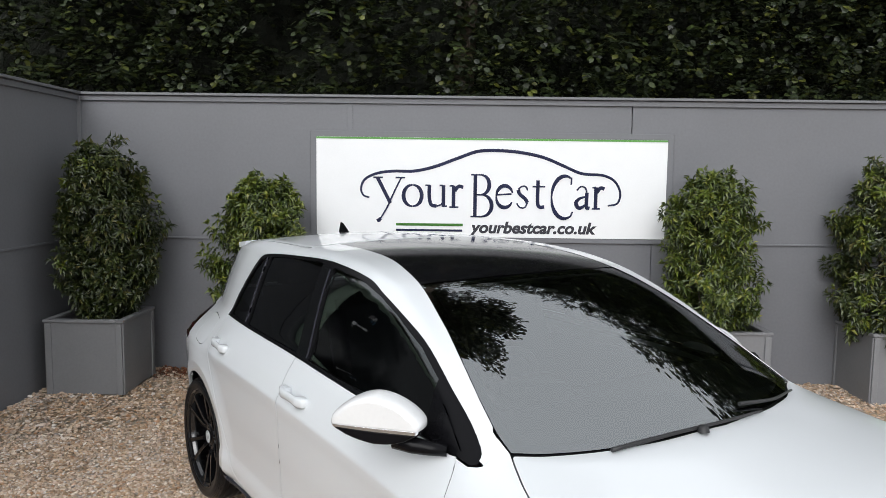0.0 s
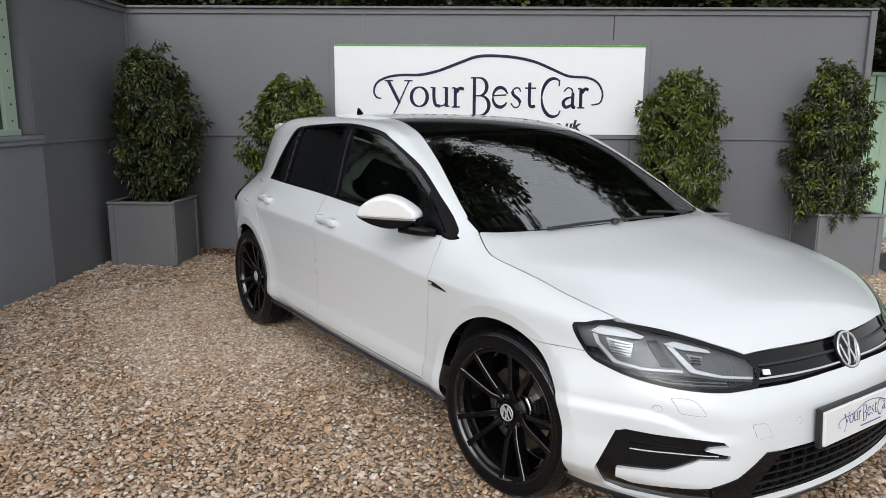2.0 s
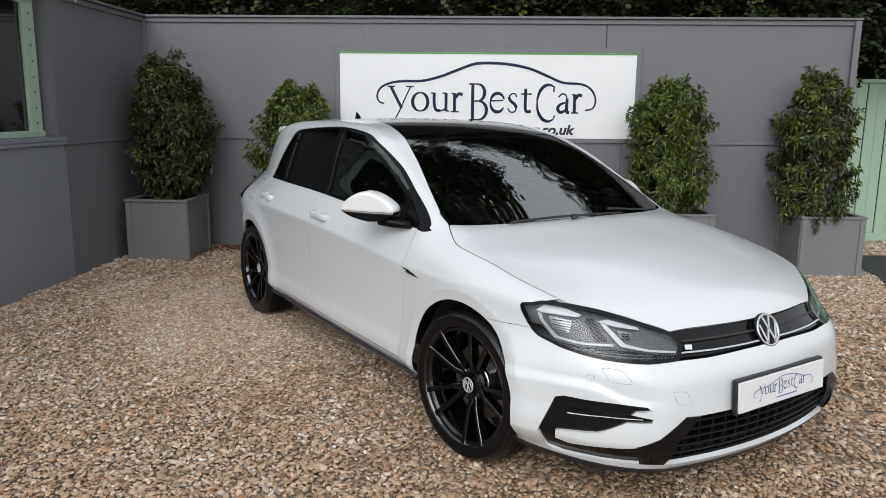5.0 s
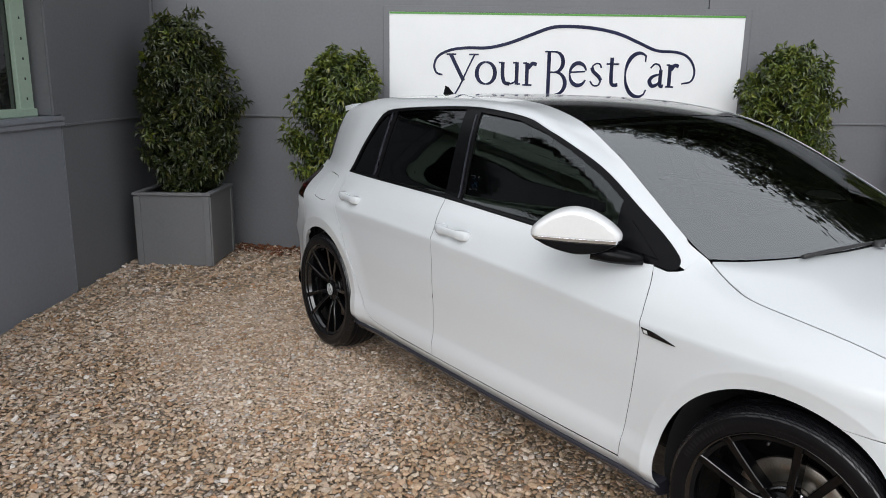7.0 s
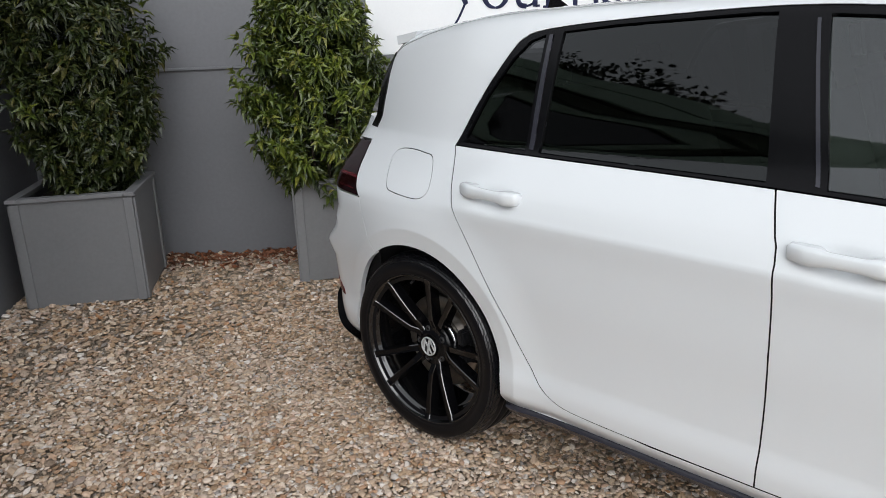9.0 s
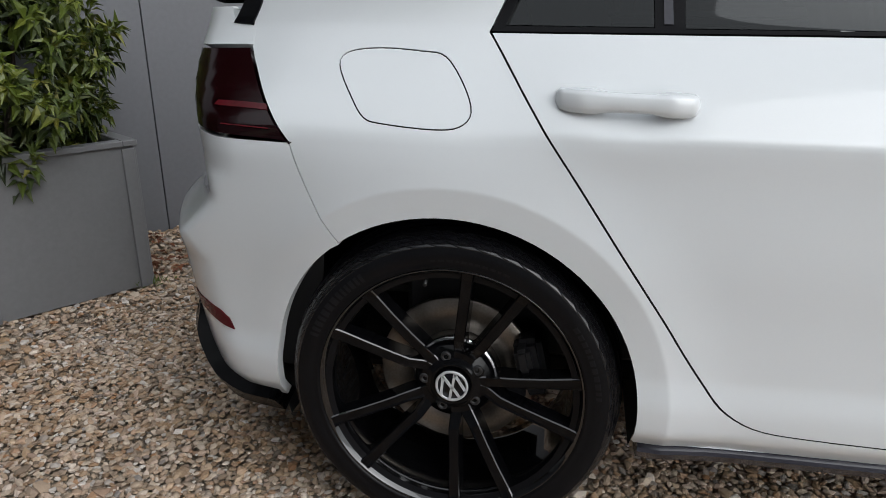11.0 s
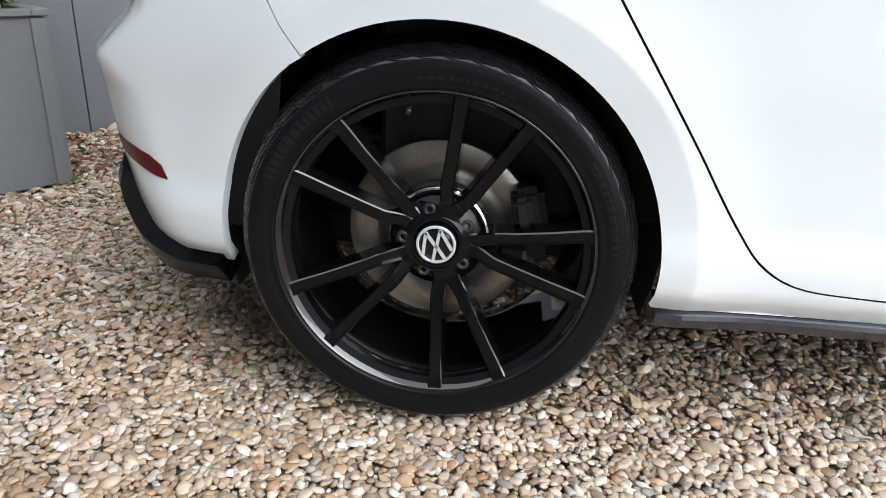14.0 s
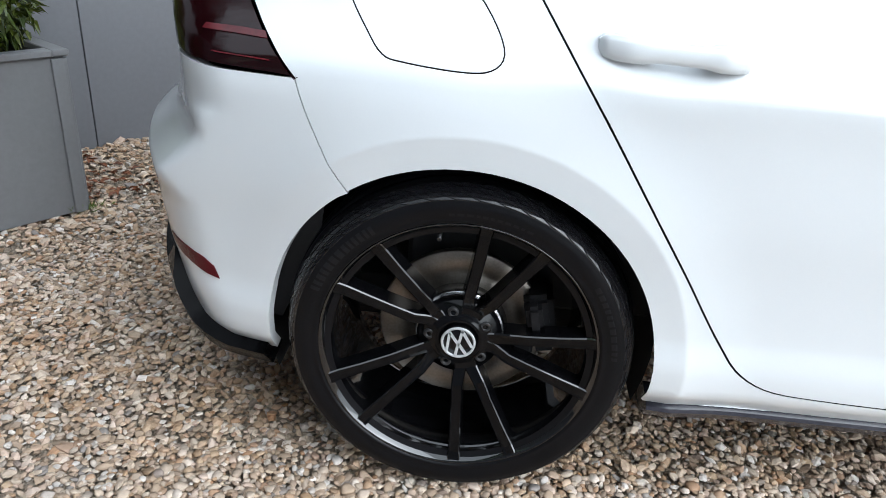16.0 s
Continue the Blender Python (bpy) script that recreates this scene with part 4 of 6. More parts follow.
# nose
GRILLE = polar([(0, .664), (10, .665), (18, .666), (25.2, .661), (23.2, .619), (24.2, .580), (18, .580), (8, .588), (0, .590)])
bump_back = flat("nose", lift("side", np.array(arch(FRONT_ARCH, 66, -14, 22))))
wing_join = flat("nose", lift("side", np.array([(1.672, .6480), (1.62, .6480), (1.52, .6430)])))
bumper = np.concatenate([[(0, .588)], polar([(8, .586), (18, .578), (24.4, .577)]), HEADLAMP[10:16], wing_join, bump_back, polar([(57, .20), (50, .185), (38, .175), (20, .165), (0, .160)])])
SIDE_INTAKE = polar([(51.1, .292), (47.9, .428), (46.2, .438), (36.4, .435), (31.3, .428), (30.5, .415), (33.2, .409), (34.2, .399), (30.2, .385), (30.4, .372), (34.7, .370), (38.4, .334), (39.9, .322), (47.6, .307), (47.6, .272), (44.9, .258), (35, .270), (32, .280), (31.0, .200), (46.2, .196), (49.5, .212)])
MOUTH = polar([(28.2, .306), (23.2, .382), (16, .384), (0, .388), (0, .194), (16, .194), (29.6, .198)])
mouth_hole = np.concatenate([MOUTH[:4], (MOUTH[:3] * (-1, 1))[::-1], (MOUTH[4:] * (-1, 1))[::-1][:-1], MOUTH[4:]])
whole("front_bumper", bumper, "nose", PAINT, step=.022, gap=.0006, label="white front bumper", holes=[mouth_hole, SIDE_INTAKE, SIDE_INTAKE * (-1, 1)])
panel("headlamp_cover", LAMP_LINE, "nose", LAMP_GLASS, skirt=.01, label="clear headlamp cover")
panel("headlamp", LAMP_LINE, "nose", LAMP_DARK, proud=-.03, skirt=.03, gap=.003, label="headlamp with dark housing")
panel("headlamp_rim", LAMP_LINE, "nose", BLACK_GLOSS, proud=.0012, skirt=.005, gap=-.001, step=.015, holes=[drawn_in(LAMP_LINE, .0085)])
whole("grille", GRILLE, "nose", BLACK_GLOSS, proud=-.012, label="gloss black grille")

# tail
tail_join = flat("tail", lift("side", np.array(BUMP_LINE)))
rear_arch_tail = flat("tail", lift("side", np.array(arch(REAR_ARCH, bump_hits, 191, 20))))
TAIL = np.concatenate([polar([(59.2, .783), (50.5, .788), (40, .798), (28, .803), (27, .92), (33, .928), (41, .933)]), flat("tail", lift("side", np.array(through_knots(TAIL_FRONT[1:], 12))))])
whole("rear_bumper", np.concatenate([[(0, .70)], polar([(26, .705), (27, .797), (40, .793), (50.5, .783)]), tail_join, rear_arch_tail[1:], polar([(55, .25), (51, .246), (47.5, .275), (44.5, .33), (42.3, .40), (41.3, .43), (38, .34), (0, .33)])]), "tail", PAINT, step=.02, gap=.0005, label="white rear bumper")
TAILS = panel("tail_lamp", TAIL, "tail", LAMP_RED, label="dark red tail lamp")
whole("tailgate", np.concatenate([[(0, .705)], polar([(25, .71), (26, .80), (26, .922), (33, .931), (41, .936), (45.0, .937), (42.6, .974), (39, .985), (38, 1.01), (0, 1.01)])]), "tail", PAINT, label="white tailgate")

# ---- what backs the shut lines and openings ----
back = arch((-1.315, .318, .40), 135, 20, 16)
# near-black sheets added behind the panels: the gaps' shade put into colour
panel("inner_side", [(-1.66, .70), (-1.63, .78), (-1.56, .92), (-1.26, .935), (-.3, .925), (.8, .87), (1.2, .80), (1.5, .74), (1.52, .64)] + arch((1.29, .312, .41), 55, 190, 14) + [(.87, .25), (-.93, .25)] + back[::-1], "side", INNER_BLACK, proud=-.03, skirt=0, gap=0, step=.05)
whole("inner_front", polar([(0, .66), (24, .655), (50, .72), (57, .62), (60, .45), (58, .25), (40, .20), (0, .19)]), "nose", INNER_BLACK, proud=-.075, skirt=0, gap=0, step=.05)
whole("inner_rear", polar([(0, .97), (36, .97), (44, .9), (54, .78), (60, .62), (58, .45), (54, .30), (0, .30)]), "tail", INNER_BLACK, proud=-.06, skirt=0, gap=0, step=.05)
part("floor_pan", block((3.9, 1.16, .10), (0.02, 0, .245), .03), INNER_BLACK, car)
part("rear_axle_beam", block((.12, 1.3, .07), (-1.3, 0, .30), .02), INNER_BLACK, car)


def well(cx, cz, r, y0, y1):
    """A wheel well: a dark arch closed on its inner side."""
    bm = bmesh.new()
    rows = [[bm.verts.new((cx + r * math.cos(a), y, cz + r * math.sin(a))) for a in np.linspace(radians(-20), radians(200), 28)] for y in (y0, y1)]
    for k in range(27):
        bm.faces.new((rows[0][k], rows[0][k + 1], rows[1][k + 1], rows[1][k])).smooth = True
    bm.faces.new(rows[1])
    return bm


for s in (-1, 1):
    part("wheel_liner", well(-1.321, .317, .370, s * .785, s * .50), INNER_BLACK, car)
    part("wheel_liner", well(1.305, .316, .378, s * .80, s * .48), INNER_BLACK, car)


# ---- wheels ----
def lathe(profile, n=96):
    """A body of revolution about the y axis; profile of (radius, distance out along -y)."""
    bm = bmesh.new()
    rings = [[bm.verts.new((r * math.cos(2 * math.pi * k / n), -o, r * math.sin(2 * math.pi * k / n))) for k in range(n)] for r, o in profile]
    for a, b in zip(rings, rings[1:]):
        for k in range(n):
            f = bm.faces.new((a[k], b[k], b[(k + 1) % n], a[(k + 1) % n]))
            f.smooth = True
    return bm


def sharp(bm, degrees=28):
    for e in bm.edges:
        if len(e.link_faces) == 2 and e.calc_face_angle(0) > radians(degrees):
            e.smooth = False
    return bm


def spoke(a, lean):
    """One arm of a twin spoke, from the hub out to the rim: a flat face with narrow bevelled edges and deep flanks, kinked near the hub."""
    bm = bmesh.new()
    rings = []
    for r, turn, out, wide, deep in ((.036, lean * 5.5, .062, .0125, .03), (.066, lean * 4.0, .064, .0120, .034), (.096, lean * .2, .078, .0108, .040), (.13, lean * .3, .086, .0104, .040), (.185, lean * .2, .0965, .0106, .038), (.232, 0, .1045, .0116, .034), (.2475, 0, .1105, .0126, .026)):
        c, s = math.cos(radians(a + turn)), math.sin(radians(a + turn))
        ring = []
        for u, o in ((-1.22, -deep), (-1, -.0026), (-.81, -.0002), (-.4, -.0010), (.4, -.0010), (.81, -.0002), (1, -.0026), (1.22, -deep)):
            ring.append(bm.verts.new((r * c - u * wide * s, -(out + o), r * s + u * wide * c)))
        rings.append(ring)
    for p, q in zip(rings, rings[1:]):
        for k in range(8):
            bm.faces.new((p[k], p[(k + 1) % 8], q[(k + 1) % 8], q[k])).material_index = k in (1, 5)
    bm.faces.new(rings[0][::-1]), bm.faces.new(rings[-1])
    bmesh.ops.recalc_face_normals(bm, faces=bm.faces[:])
    return bm


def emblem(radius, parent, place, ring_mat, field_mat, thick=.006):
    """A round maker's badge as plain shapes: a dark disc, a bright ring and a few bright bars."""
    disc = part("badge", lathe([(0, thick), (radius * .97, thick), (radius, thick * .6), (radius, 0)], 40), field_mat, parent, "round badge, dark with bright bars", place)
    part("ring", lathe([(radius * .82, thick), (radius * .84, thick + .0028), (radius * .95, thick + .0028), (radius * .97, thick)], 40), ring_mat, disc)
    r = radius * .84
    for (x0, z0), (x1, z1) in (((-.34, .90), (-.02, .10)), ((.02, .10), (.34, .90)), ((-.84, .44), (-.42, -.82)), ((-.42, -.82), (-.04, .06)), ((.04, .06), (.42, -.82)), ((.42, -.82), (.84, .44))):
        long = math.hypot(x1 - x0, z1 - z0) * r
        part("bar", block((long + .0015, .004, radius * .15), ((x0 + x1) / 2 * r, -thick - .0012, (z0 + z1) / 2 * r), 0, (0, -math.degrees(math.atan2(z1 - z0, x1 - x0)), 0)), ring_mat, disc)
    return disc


def tyre_mesh():
    prof = [(.232, .100), (.2455, .106), (.2535, .1115), (.2555, .1150), (.259, .1160), (.262, .1150), (.268, .1172), (.280, .1195), (.290, .1180), (.2935, .1165), (.2950, .1165), (.300, .1115), (.306, .103), (.311, .094), (.3150, .0835)]
    crown = [(.3165, .078), (.3195, .066), (.3200, .0595)] + [(.314, .0585), (.314, .0515)] + [(.3215, .0505), (.3232, .022), (.3232, .0215)] + [(.316, .0205), (.316, .0135)] + [(.324, o) for o in (.0125, -.0125)]
    crown += [(.316, -.0135), (.316, -.0205), (.3232, -.0215), (.3215, -.0505), (.314, -.0515), (.314, -.0585), (.320, -.0595), (.3165, -.078)]
    bm = lathe(prof + crown + [(.306, -.103), (.295, -.116), (.28, -.119), (.235, -.10)], 120)
    return sharp(bm, 40)


def sidewall_marks():
    """Raised lettering too worn to read, as plain bars round the sidewall."""
    bm = bmesh.new()
    rng = random.Random(4)
    for a0, a1, r, h in ((124, 158, .2775, .017), (4, 36, .2775, .010), (66, 96, .271, .005)):
        a = a0
        while a < a1:
            w = rng.uniform(1.2, 2.6)
            rows = []
            for k in range(6):
                rr = r - h / 2 + h * k / 5
                o = float(np.interp(rr, (.262, .268, .280, .290, .2935), (.115, .1172, .1195, .118, .1165)))
                rows.append([bm.verts.new((rr * math.cos(radians(a + da)), -(o + .0009), rr * math.sin(radians(a + da)))) for da in (0, w / 2, w)])
            for p, q in zip(rows, rows[1:]):
                for k in range(2):
                    bm.faces.new((p[k], p[k + 1], q[k + 1], q[k]))
            a += w + .9
    return bm


def tread_blocks():
    """The shoulder's tread: slanting blocks in four bands, parted by fine grooves."""
    bm = bmesh.new()
    line = [(.2950, .1165), (.300, .1115), (.306, .103), (.311, .094), (.3150, .0835), (.3165, .078)]
    reach = np.concatenate([[0], np.cumsum([math.dist(p, q) for p, q in zip(line, line[1:])])])
    at = lambda d: (float(np.interp(d, reach, [p[0] for p in line])), float(np.interp(d, reach, [p[1] for p in line])))
    for d0, d1, count, slant in ((.0005, .0068, 46, .35), (.0080, .0150, 92, .5), (.0162, .0262, 92, .5), (.0274, .0405, 46, .6)):
        step = 2 * math.pi / count
        for k in range(count):
            rings = []
            for lift in (0, .0011):
                inset = lift * .5
                ring = []
                for d, a in ((d0 + inset, .05), (d0 + inset, .93), ((d0 + d1) / 2, .93 + slant / 2), (d1 - inset, .93 + slant), (d1 - inset, .05 + slant), ((d0 + d1) / 2, .05 + slant / 2)):
                    r, o = at(d)
                    turn = (k + a) * step
                    ring.append(bm.verts.new(((r + lift * .8) * math.cos(turn), -(o + lift * .6), (r + lift * .8) * math.sin(turn))))
                rings.append(ring)
            low_ring, top = rings
            bm.faces.new(top[::-1])
            for i in range(6):
                j = (i + 1) % 6
                bm.faces.new((low_ring[i], top[i], top[j], low_ring[j]))
    bmesh.ops.recalc_face_normals(bm, faces=bm.faces)
    return bm


DISC_BELL = surface("disc_bell_zinc", (.42, .42, .43), .22, 1.0, vary=.15, bump=0)
MARKS = surface("tyre_marks", (.0072, .0072, .0085), .5, vary=.2, bump=.2, spec=.24)
WHEEL_PARTS = {"tyre": (tyre_mesh(), RUBBER), "rim": (sharp(lathe([(.2525, .1135), (.2535, .1115), (.2525, .1080)][::-1] + [(.2505, .1130), (.2485, .1105), (.2360, .0975), (.2350, .0900), (.2312, .0858), (.2295, .080), (.2265, .05), (.221, -.01), (.215, -.06), (.225, -.11), (.235, -.115)]), 35), RIM)}


def wheel_thing(x, side, steer=0.0, rear=True):
    hub = new("wheel")
    hub.parent = car
    hub.matrix_basis = pose(x, side * .757, HUB_Z, 0, 0, (0 if side < 0 else 180) + steer)
    hub["label"] = "black twin-spoke alloy wheel"
    tyre = part("tyre", WHEEL_MESH["tyre"], None, hub, "low-profile black tyre")
    part("rim", WHEEL_MESH["rim"], None, hub)
    for k, (name, me) in enumerate(SPOKES):
        part(name, me, None, hub)
    part("hub_face", WHEEL_MESH["hub_face"], None, hub)
    for me in BOLTS:
        part("wheel_bolt", me, None, hub)
    part("brake_disc", WHEEL_MESH["brake_disc"], None, hub, "worn steel brake disc")
    part("disc_bell", WHEEL_MESH["disc_bell"], None, hub)
    cal = part("caliper", WHEEL_MESH["caliper"], None, hub, place=pose(0, 0, 0, 0, (0 if side < 0 else 0), 0))
    part("sidewall_writing", WHEEL_MESH["marks"], None, hub)["kind"] = "stuff"
    part("tread", WHEEL_MESH["tread"], None, hub)["kind"] = "stuff"
    part("valve", WHEEL_MESH["valve"], None, hub)
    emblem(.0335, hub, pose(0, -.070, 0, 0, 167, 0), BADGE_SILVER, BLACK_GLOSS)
    return hub


def kept_mesh(bm, material, name):
    me = bpy.data.meshes.new(name)
    bm.to_mesh(me)
    bm.free()
    me.materials.append(material)
    return me


WHEEL_MESH = {k: kept_mesh(bm, m, k) for k, (bm, m) in WHEEL_PARTS.items()}
WHEEL_MESH["rim"].materials.clear()
WHEEL_MESH["rim"].materials.append(RIM_LIP)
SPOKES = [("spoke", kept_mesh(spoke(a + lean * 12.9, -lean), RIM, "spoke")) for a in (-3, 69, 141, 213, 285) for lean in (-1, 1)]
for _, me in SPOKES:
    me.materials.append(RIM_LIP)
WHEEL_MESH["hub_face"] = kept_mesh(sharp(lathe([(0, .066), (.036, .066), (.040, .070), (.044, .067), (.050, .064), (.076, .055), (.080, .045), (.076, .0), (.06, -.02)], 60), 30), RIM, "hub_face")
BOLTS = [kept_mesh(merged(sharp(lathe([(0, .060), (.004, .060), (.005, .064), (.0095, .064), (.0105, .062), (.0115, .050)], 18), 30)), BLACK_PLASTIC, "wheel_bolt") for _ in range(5)]
for k, me in enumerate(BOLTS):
    a = radians(32 + 72 * k)
    me.transform(Matrix.Translation((.056 * math.cos(a), 0, .056 * math.sin(a))))
WHEEL_MESH["brake_disc"] = kept_mesh(sharp(lathe([(.155, -.005), (.156, .008), (.154, .010), (.088, .010), (.088, -.005)], 80), 30), DISC, "brake_disc")
WHEEL_MESH["disc_bell"] = kept_mesh(sharp(lathe([(.090, .008), (.086, .030), (.082, .036), (.03, .036), (0, .036)], 60), 30), DISC_BELL, "disc_bell")
WHEEL_MESH["caliper"] = kept_mesh(merged(block((.055, .09, .12), (.150, -.005, .035), .012, (0, -12, 0), 2), block((.03, .05, .05), (.135, -.05, .06), .008, (0, -12, 0), 2), block((.04, .03, .03), (.12, -.03, -.02), .006)), CALIPER, "caliper")
WHEEL_MESH["marks"] = kept_mesh(sidewall_marks(), MARKS, "sidewall_marks")
WHEEL_MESH["tread"] = kept_mesh(tread_blocks(), TREAD_RUBBER, "tread")
WHEEL_MESH["valve"] = kept_mesh(rod([(-.045, -.085, .222), (-.045, -.10, .215)], .004, 8), BLACK_PLASTIC, "valve")
wheel_thing(-AXLE, -1), wheel_thing(-AXLE, 1, rear=True), wheel_thing(AXLE, -1, 7), wheel_thing(AXLE, 1, 7)


# ---- mirrors, handles and small trim ----
def pod(lo, hi, length, height, depth, place, n=36, m=14):
    """The part of a rounded mirror housing between two heights (-1 to 1), along x."""
    bm = bmesh.new()
    rows = []
    for j in range(m + 1):
        v = lo + (hi - lo) * j / m
        row = []
        for k in range(n):
            a = 2 * math.pi * k / n
            c, s = math.cos(a), math.sin(a)
            r = max(0.0, 1 - abs(v) ** (2.3 if v > 0 else 2.0)) ** .5
            x = abs(c) ** .85 * (1 if c > 0 else -1) * r
            y = abs(s) ** .8 * (1 if s > 0 else -1) * r
            tall = 1 - .46 * max(0, x + .1) ** 1.8 - .44 * max(0, -x) ** 1.8 if v > 0 else 1 - .30 * max(0, -x)
            row.append(bm.verts.new(place @ Vector((x * length, max(y, -.55) * depth, v * tall * height))))
        rows.append(row)
    for a, b in zip(rows, rows[1:]):
        for k in range(n):
            bm.faces.new((a[k], a[(k + 1) % n], b[(k + 1) % n], b[k])).smooth = True
    bm.faces.new(rows[0][::-1]), bm.faces.new(rows[-1])
    bmesh.ops.remove_doubles(bm, verts=bm.verts[:], dist=1e-5)
    return bm


MIRROR = pose(.620, -.922, .978, 0, 0, 41)
FLIP = Matrix.Diagonal((1, -1, 1, 1))
for s in (1, -1):
    holder = new("door_mirror")
    holder.parent = car
    holder["label"] = "door mirror with satin silver cap, black base" + (", folded in" if s < 0 else "")
    M = MIRROR if s > 0 else FLIP @ pose(.50, -.845, .955, 0, 0, 4)

    def fixed(bm):
        if s < 0:
            bmesh.ops.reverse_faces(bm, faces=bm.faces[:])
        return bm

    part("cap", fixed(pod(-.10, 1, .141, .086, .098, M)), CAP_SILVER, holder, "silver mirror cap")
    part("signal_strip", fixed(pod(-.21, -.09, .1415, .086, .0985, M)), CHROME, holder)
    part("strip_gap", fixed(pod(-.30, -.21, .138, .086, .095, M)), BLACK_GLOSS, holder)
    part("base", fixed(pod(-1, -.30, .140, .064, .097, M)), TRIM_BLACK, holder)
    side_y = -1 if s > 0 else 1
    arm = rod([(.665, side_y * .895, .928), (.712, side_y * .86, .917), (.745, side_y * .822, .910), (.78, side_y * .79, .908)], .028, 12, .6)
    part("arm", arm, TRIM_BLACK, holder)
    for x0, x1, z0, z1 in ((-1.140, -.916, .869, .863), (-.227, -.006, .853, .847)):
        bm = bmesh.new()
        rings = []
        us = np.linspace(0, 1, 33)
        plain = on_side([x0, x1], [z0, z1])
        for u in us:
            end = min(u, 1 - u)
            foot = max(smooth(.40, .26, u), smooth(.66, .80, u))
            x, z = x0 + (x1 - x0) * u, z0 + (z1 - z0) * u
            y = plain[0][1] + (plain[1][1] - plain[0][1]) * u
            top = .0150 + .0018 * foot * smooth(-.02, .14, end)
            bot = -.0165 - .0042 * foot * smooth(-.01, .12, u if u < .5 else (1 - u) * 1.2)
            close = smooth(-.012, .022, end)
            out = .019 + .016 * smooth(-.04, .22, end)
            inner = -.006 * foot + (1 - foot) * .020
            prof = [(top * .55, out), (top * .92, out - .004), (top, out - .011), (top, min(inner, out - .012)), (bot, min(inner, out - .012)), (bot, out - .013), (bot * .90, out - .004), (bot * .5, out)]
            rings.append([bm.verts.new((x, y - o * (1 if o < 0 else close), z + h * (.35 + .65 * close))) for h, o in prof])
        for a, b in zip(rings, rings[1:]):
            for k in range(8):
                bm.faces.new((a[k], a[(k + 1) % 8], b[(k + 1) % 8], b[k])).smooth = True
        bm.faces.new(rings[0][::-1]), bm.faces.new(rings[-1])
        sharp(bm, 38)
        if s < 0:
            bmesh.ops.transform(bm, matrix=FLIP, verts=bm.verts[:])
        bmesh.ops.recalc_face_normals(bm, faces=bm.faces[:])
        owner = (REAR_DOORS if x0 < -.5 else FRONT_DOORS)[0 if s > 0 else 1]
        part("door_handle", bm, PAINT, owner)

# badge strip on the front wings
panel("wing_badge", [(.870, .736), (.879, .719), (.965, .712), (.990, .711), (.952, .722), (.912, .732)], "side", BLACK_GLOSS, proud=.004, skirt=.004, gap=0, step=.015, label="small black badge strip")
panel("wing_badge_bar", [(.879, .731), (.884, .722), (.896, .721), (.892, .731)], "side", SATIN, proud=.006, skirt=.003, gap=0, step=.015)

# lamps
GUIDES = ([(53.6, .714), (51.6, .737), (50.2, .738), (46.5, .727), (43.6, .713), (44.4, .706), (49.0, .709), (52.2, .709)],
          [(53.2, .708), (52.4, .680), (49.0, .628), (43.8, .619), (37.2, .620), (37.2, .627), (43.6, .626), (48.4, .636), (51.6, .681), (52.3, .706)],
          [(40.4, .696), (38.3, .702), (36.2, .694), (32.2, .679), (31.8, .670), (36.9, .681)],
          [(39.8, .690), (35.9, .620), (30.7, .605), (24.8, .596), (24.7, .602), (30.4, .611), (35.0, .628), (38.8, .690)])
for guide in GUIDES:
    panel("light_guide", polar(guide), "nose", WHITE_STRIP, proud=-.012, skirt=.004, gap=0, step=.012)
for a0, a1, z0, z1 in ((50.6, 45.6, .648, .698), (36.3, 33.4, .636, .667)):
    panel("reflector", polar([(a0, z1), (a1, z1 - .008), (a1 + .4, z0), (a0 - 1.2, z0 + .002)]), "nose", LAMP_SILVER, proud=-.022, skirt=.006, gap=0, step=.015, label="ribbed silver reflector")
    for k in range(5):
        z = z0 + .006 + (z1 - z0 - .016) * k / 4
        panel("reflector_rib", polar([(a0 - .8, z), (a1 + .4, z - .003), (a1 + .4, z), (a0 - .8, z + .003)]), "nose", LAMP_DARK if k % 2 else BLACK_GLOSS, proud=-.018, skirt=.004, gap=0, step=.015)
panel("lamp_divider", polar([(43.2, .700), (41.4, .703), (38.4, .634), (40.6, .632)]), "nose", BLACK_PLASTIC, proud=-.019, skirt=.008, gap=0, step=.015)
panel("lamp_base", polar([(54.6, .664), (53.4, .643), (49.9, .618), (45.4, .600), (38.5, .584), (32, .577), (25.5, .585), (25.2, .591), (30.6, .599), (34.8, .609), (37.6, .613), (43.7, .613), (48.9, .620), (52.2, .664)]), "nose", BLACK_GLOSS, proud=-.010, skirt=.006, gap=0, step=.015)
for z in (.590, .598):
    panel("lamp_base_rib", polar([(44, z + .006), (30, z - .006), (30, z - .0035), (44, z + .0085)]), "nose", LAMP_DARK, proud=-.008, skirt=.003, gap=0, step=.02)

# grille bars, badge and plate
whole("grille_bar", polar([(0, .602), (8, .599), (16, .597), (23.9, .597), (23.9, .602), (16, .602), (8, .604), (0, .607)]), "nose", CHROME, proud=.002, skirt=.006, gap=0, step=.015)
whole("grille_bar", polar([(0, .634), (10, .633), (23.2, .630), (23.3, .636), (10, .640), (0, .641)]), "nose", BLACK_PLASTIC, proud=.002, skirt=.01, gap=0, step=.015)
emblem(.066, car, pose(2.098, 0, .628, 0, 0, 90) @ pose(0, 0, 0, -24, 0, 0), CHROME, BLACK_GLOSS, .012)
panel("grille_mark", polar([(22.9, .609), (22.8, .623), (21.3, .622), (21.4, .608)]), "nose", SATIN, proud=.006, skirt=.004, gap=0, step=.01, both=False)
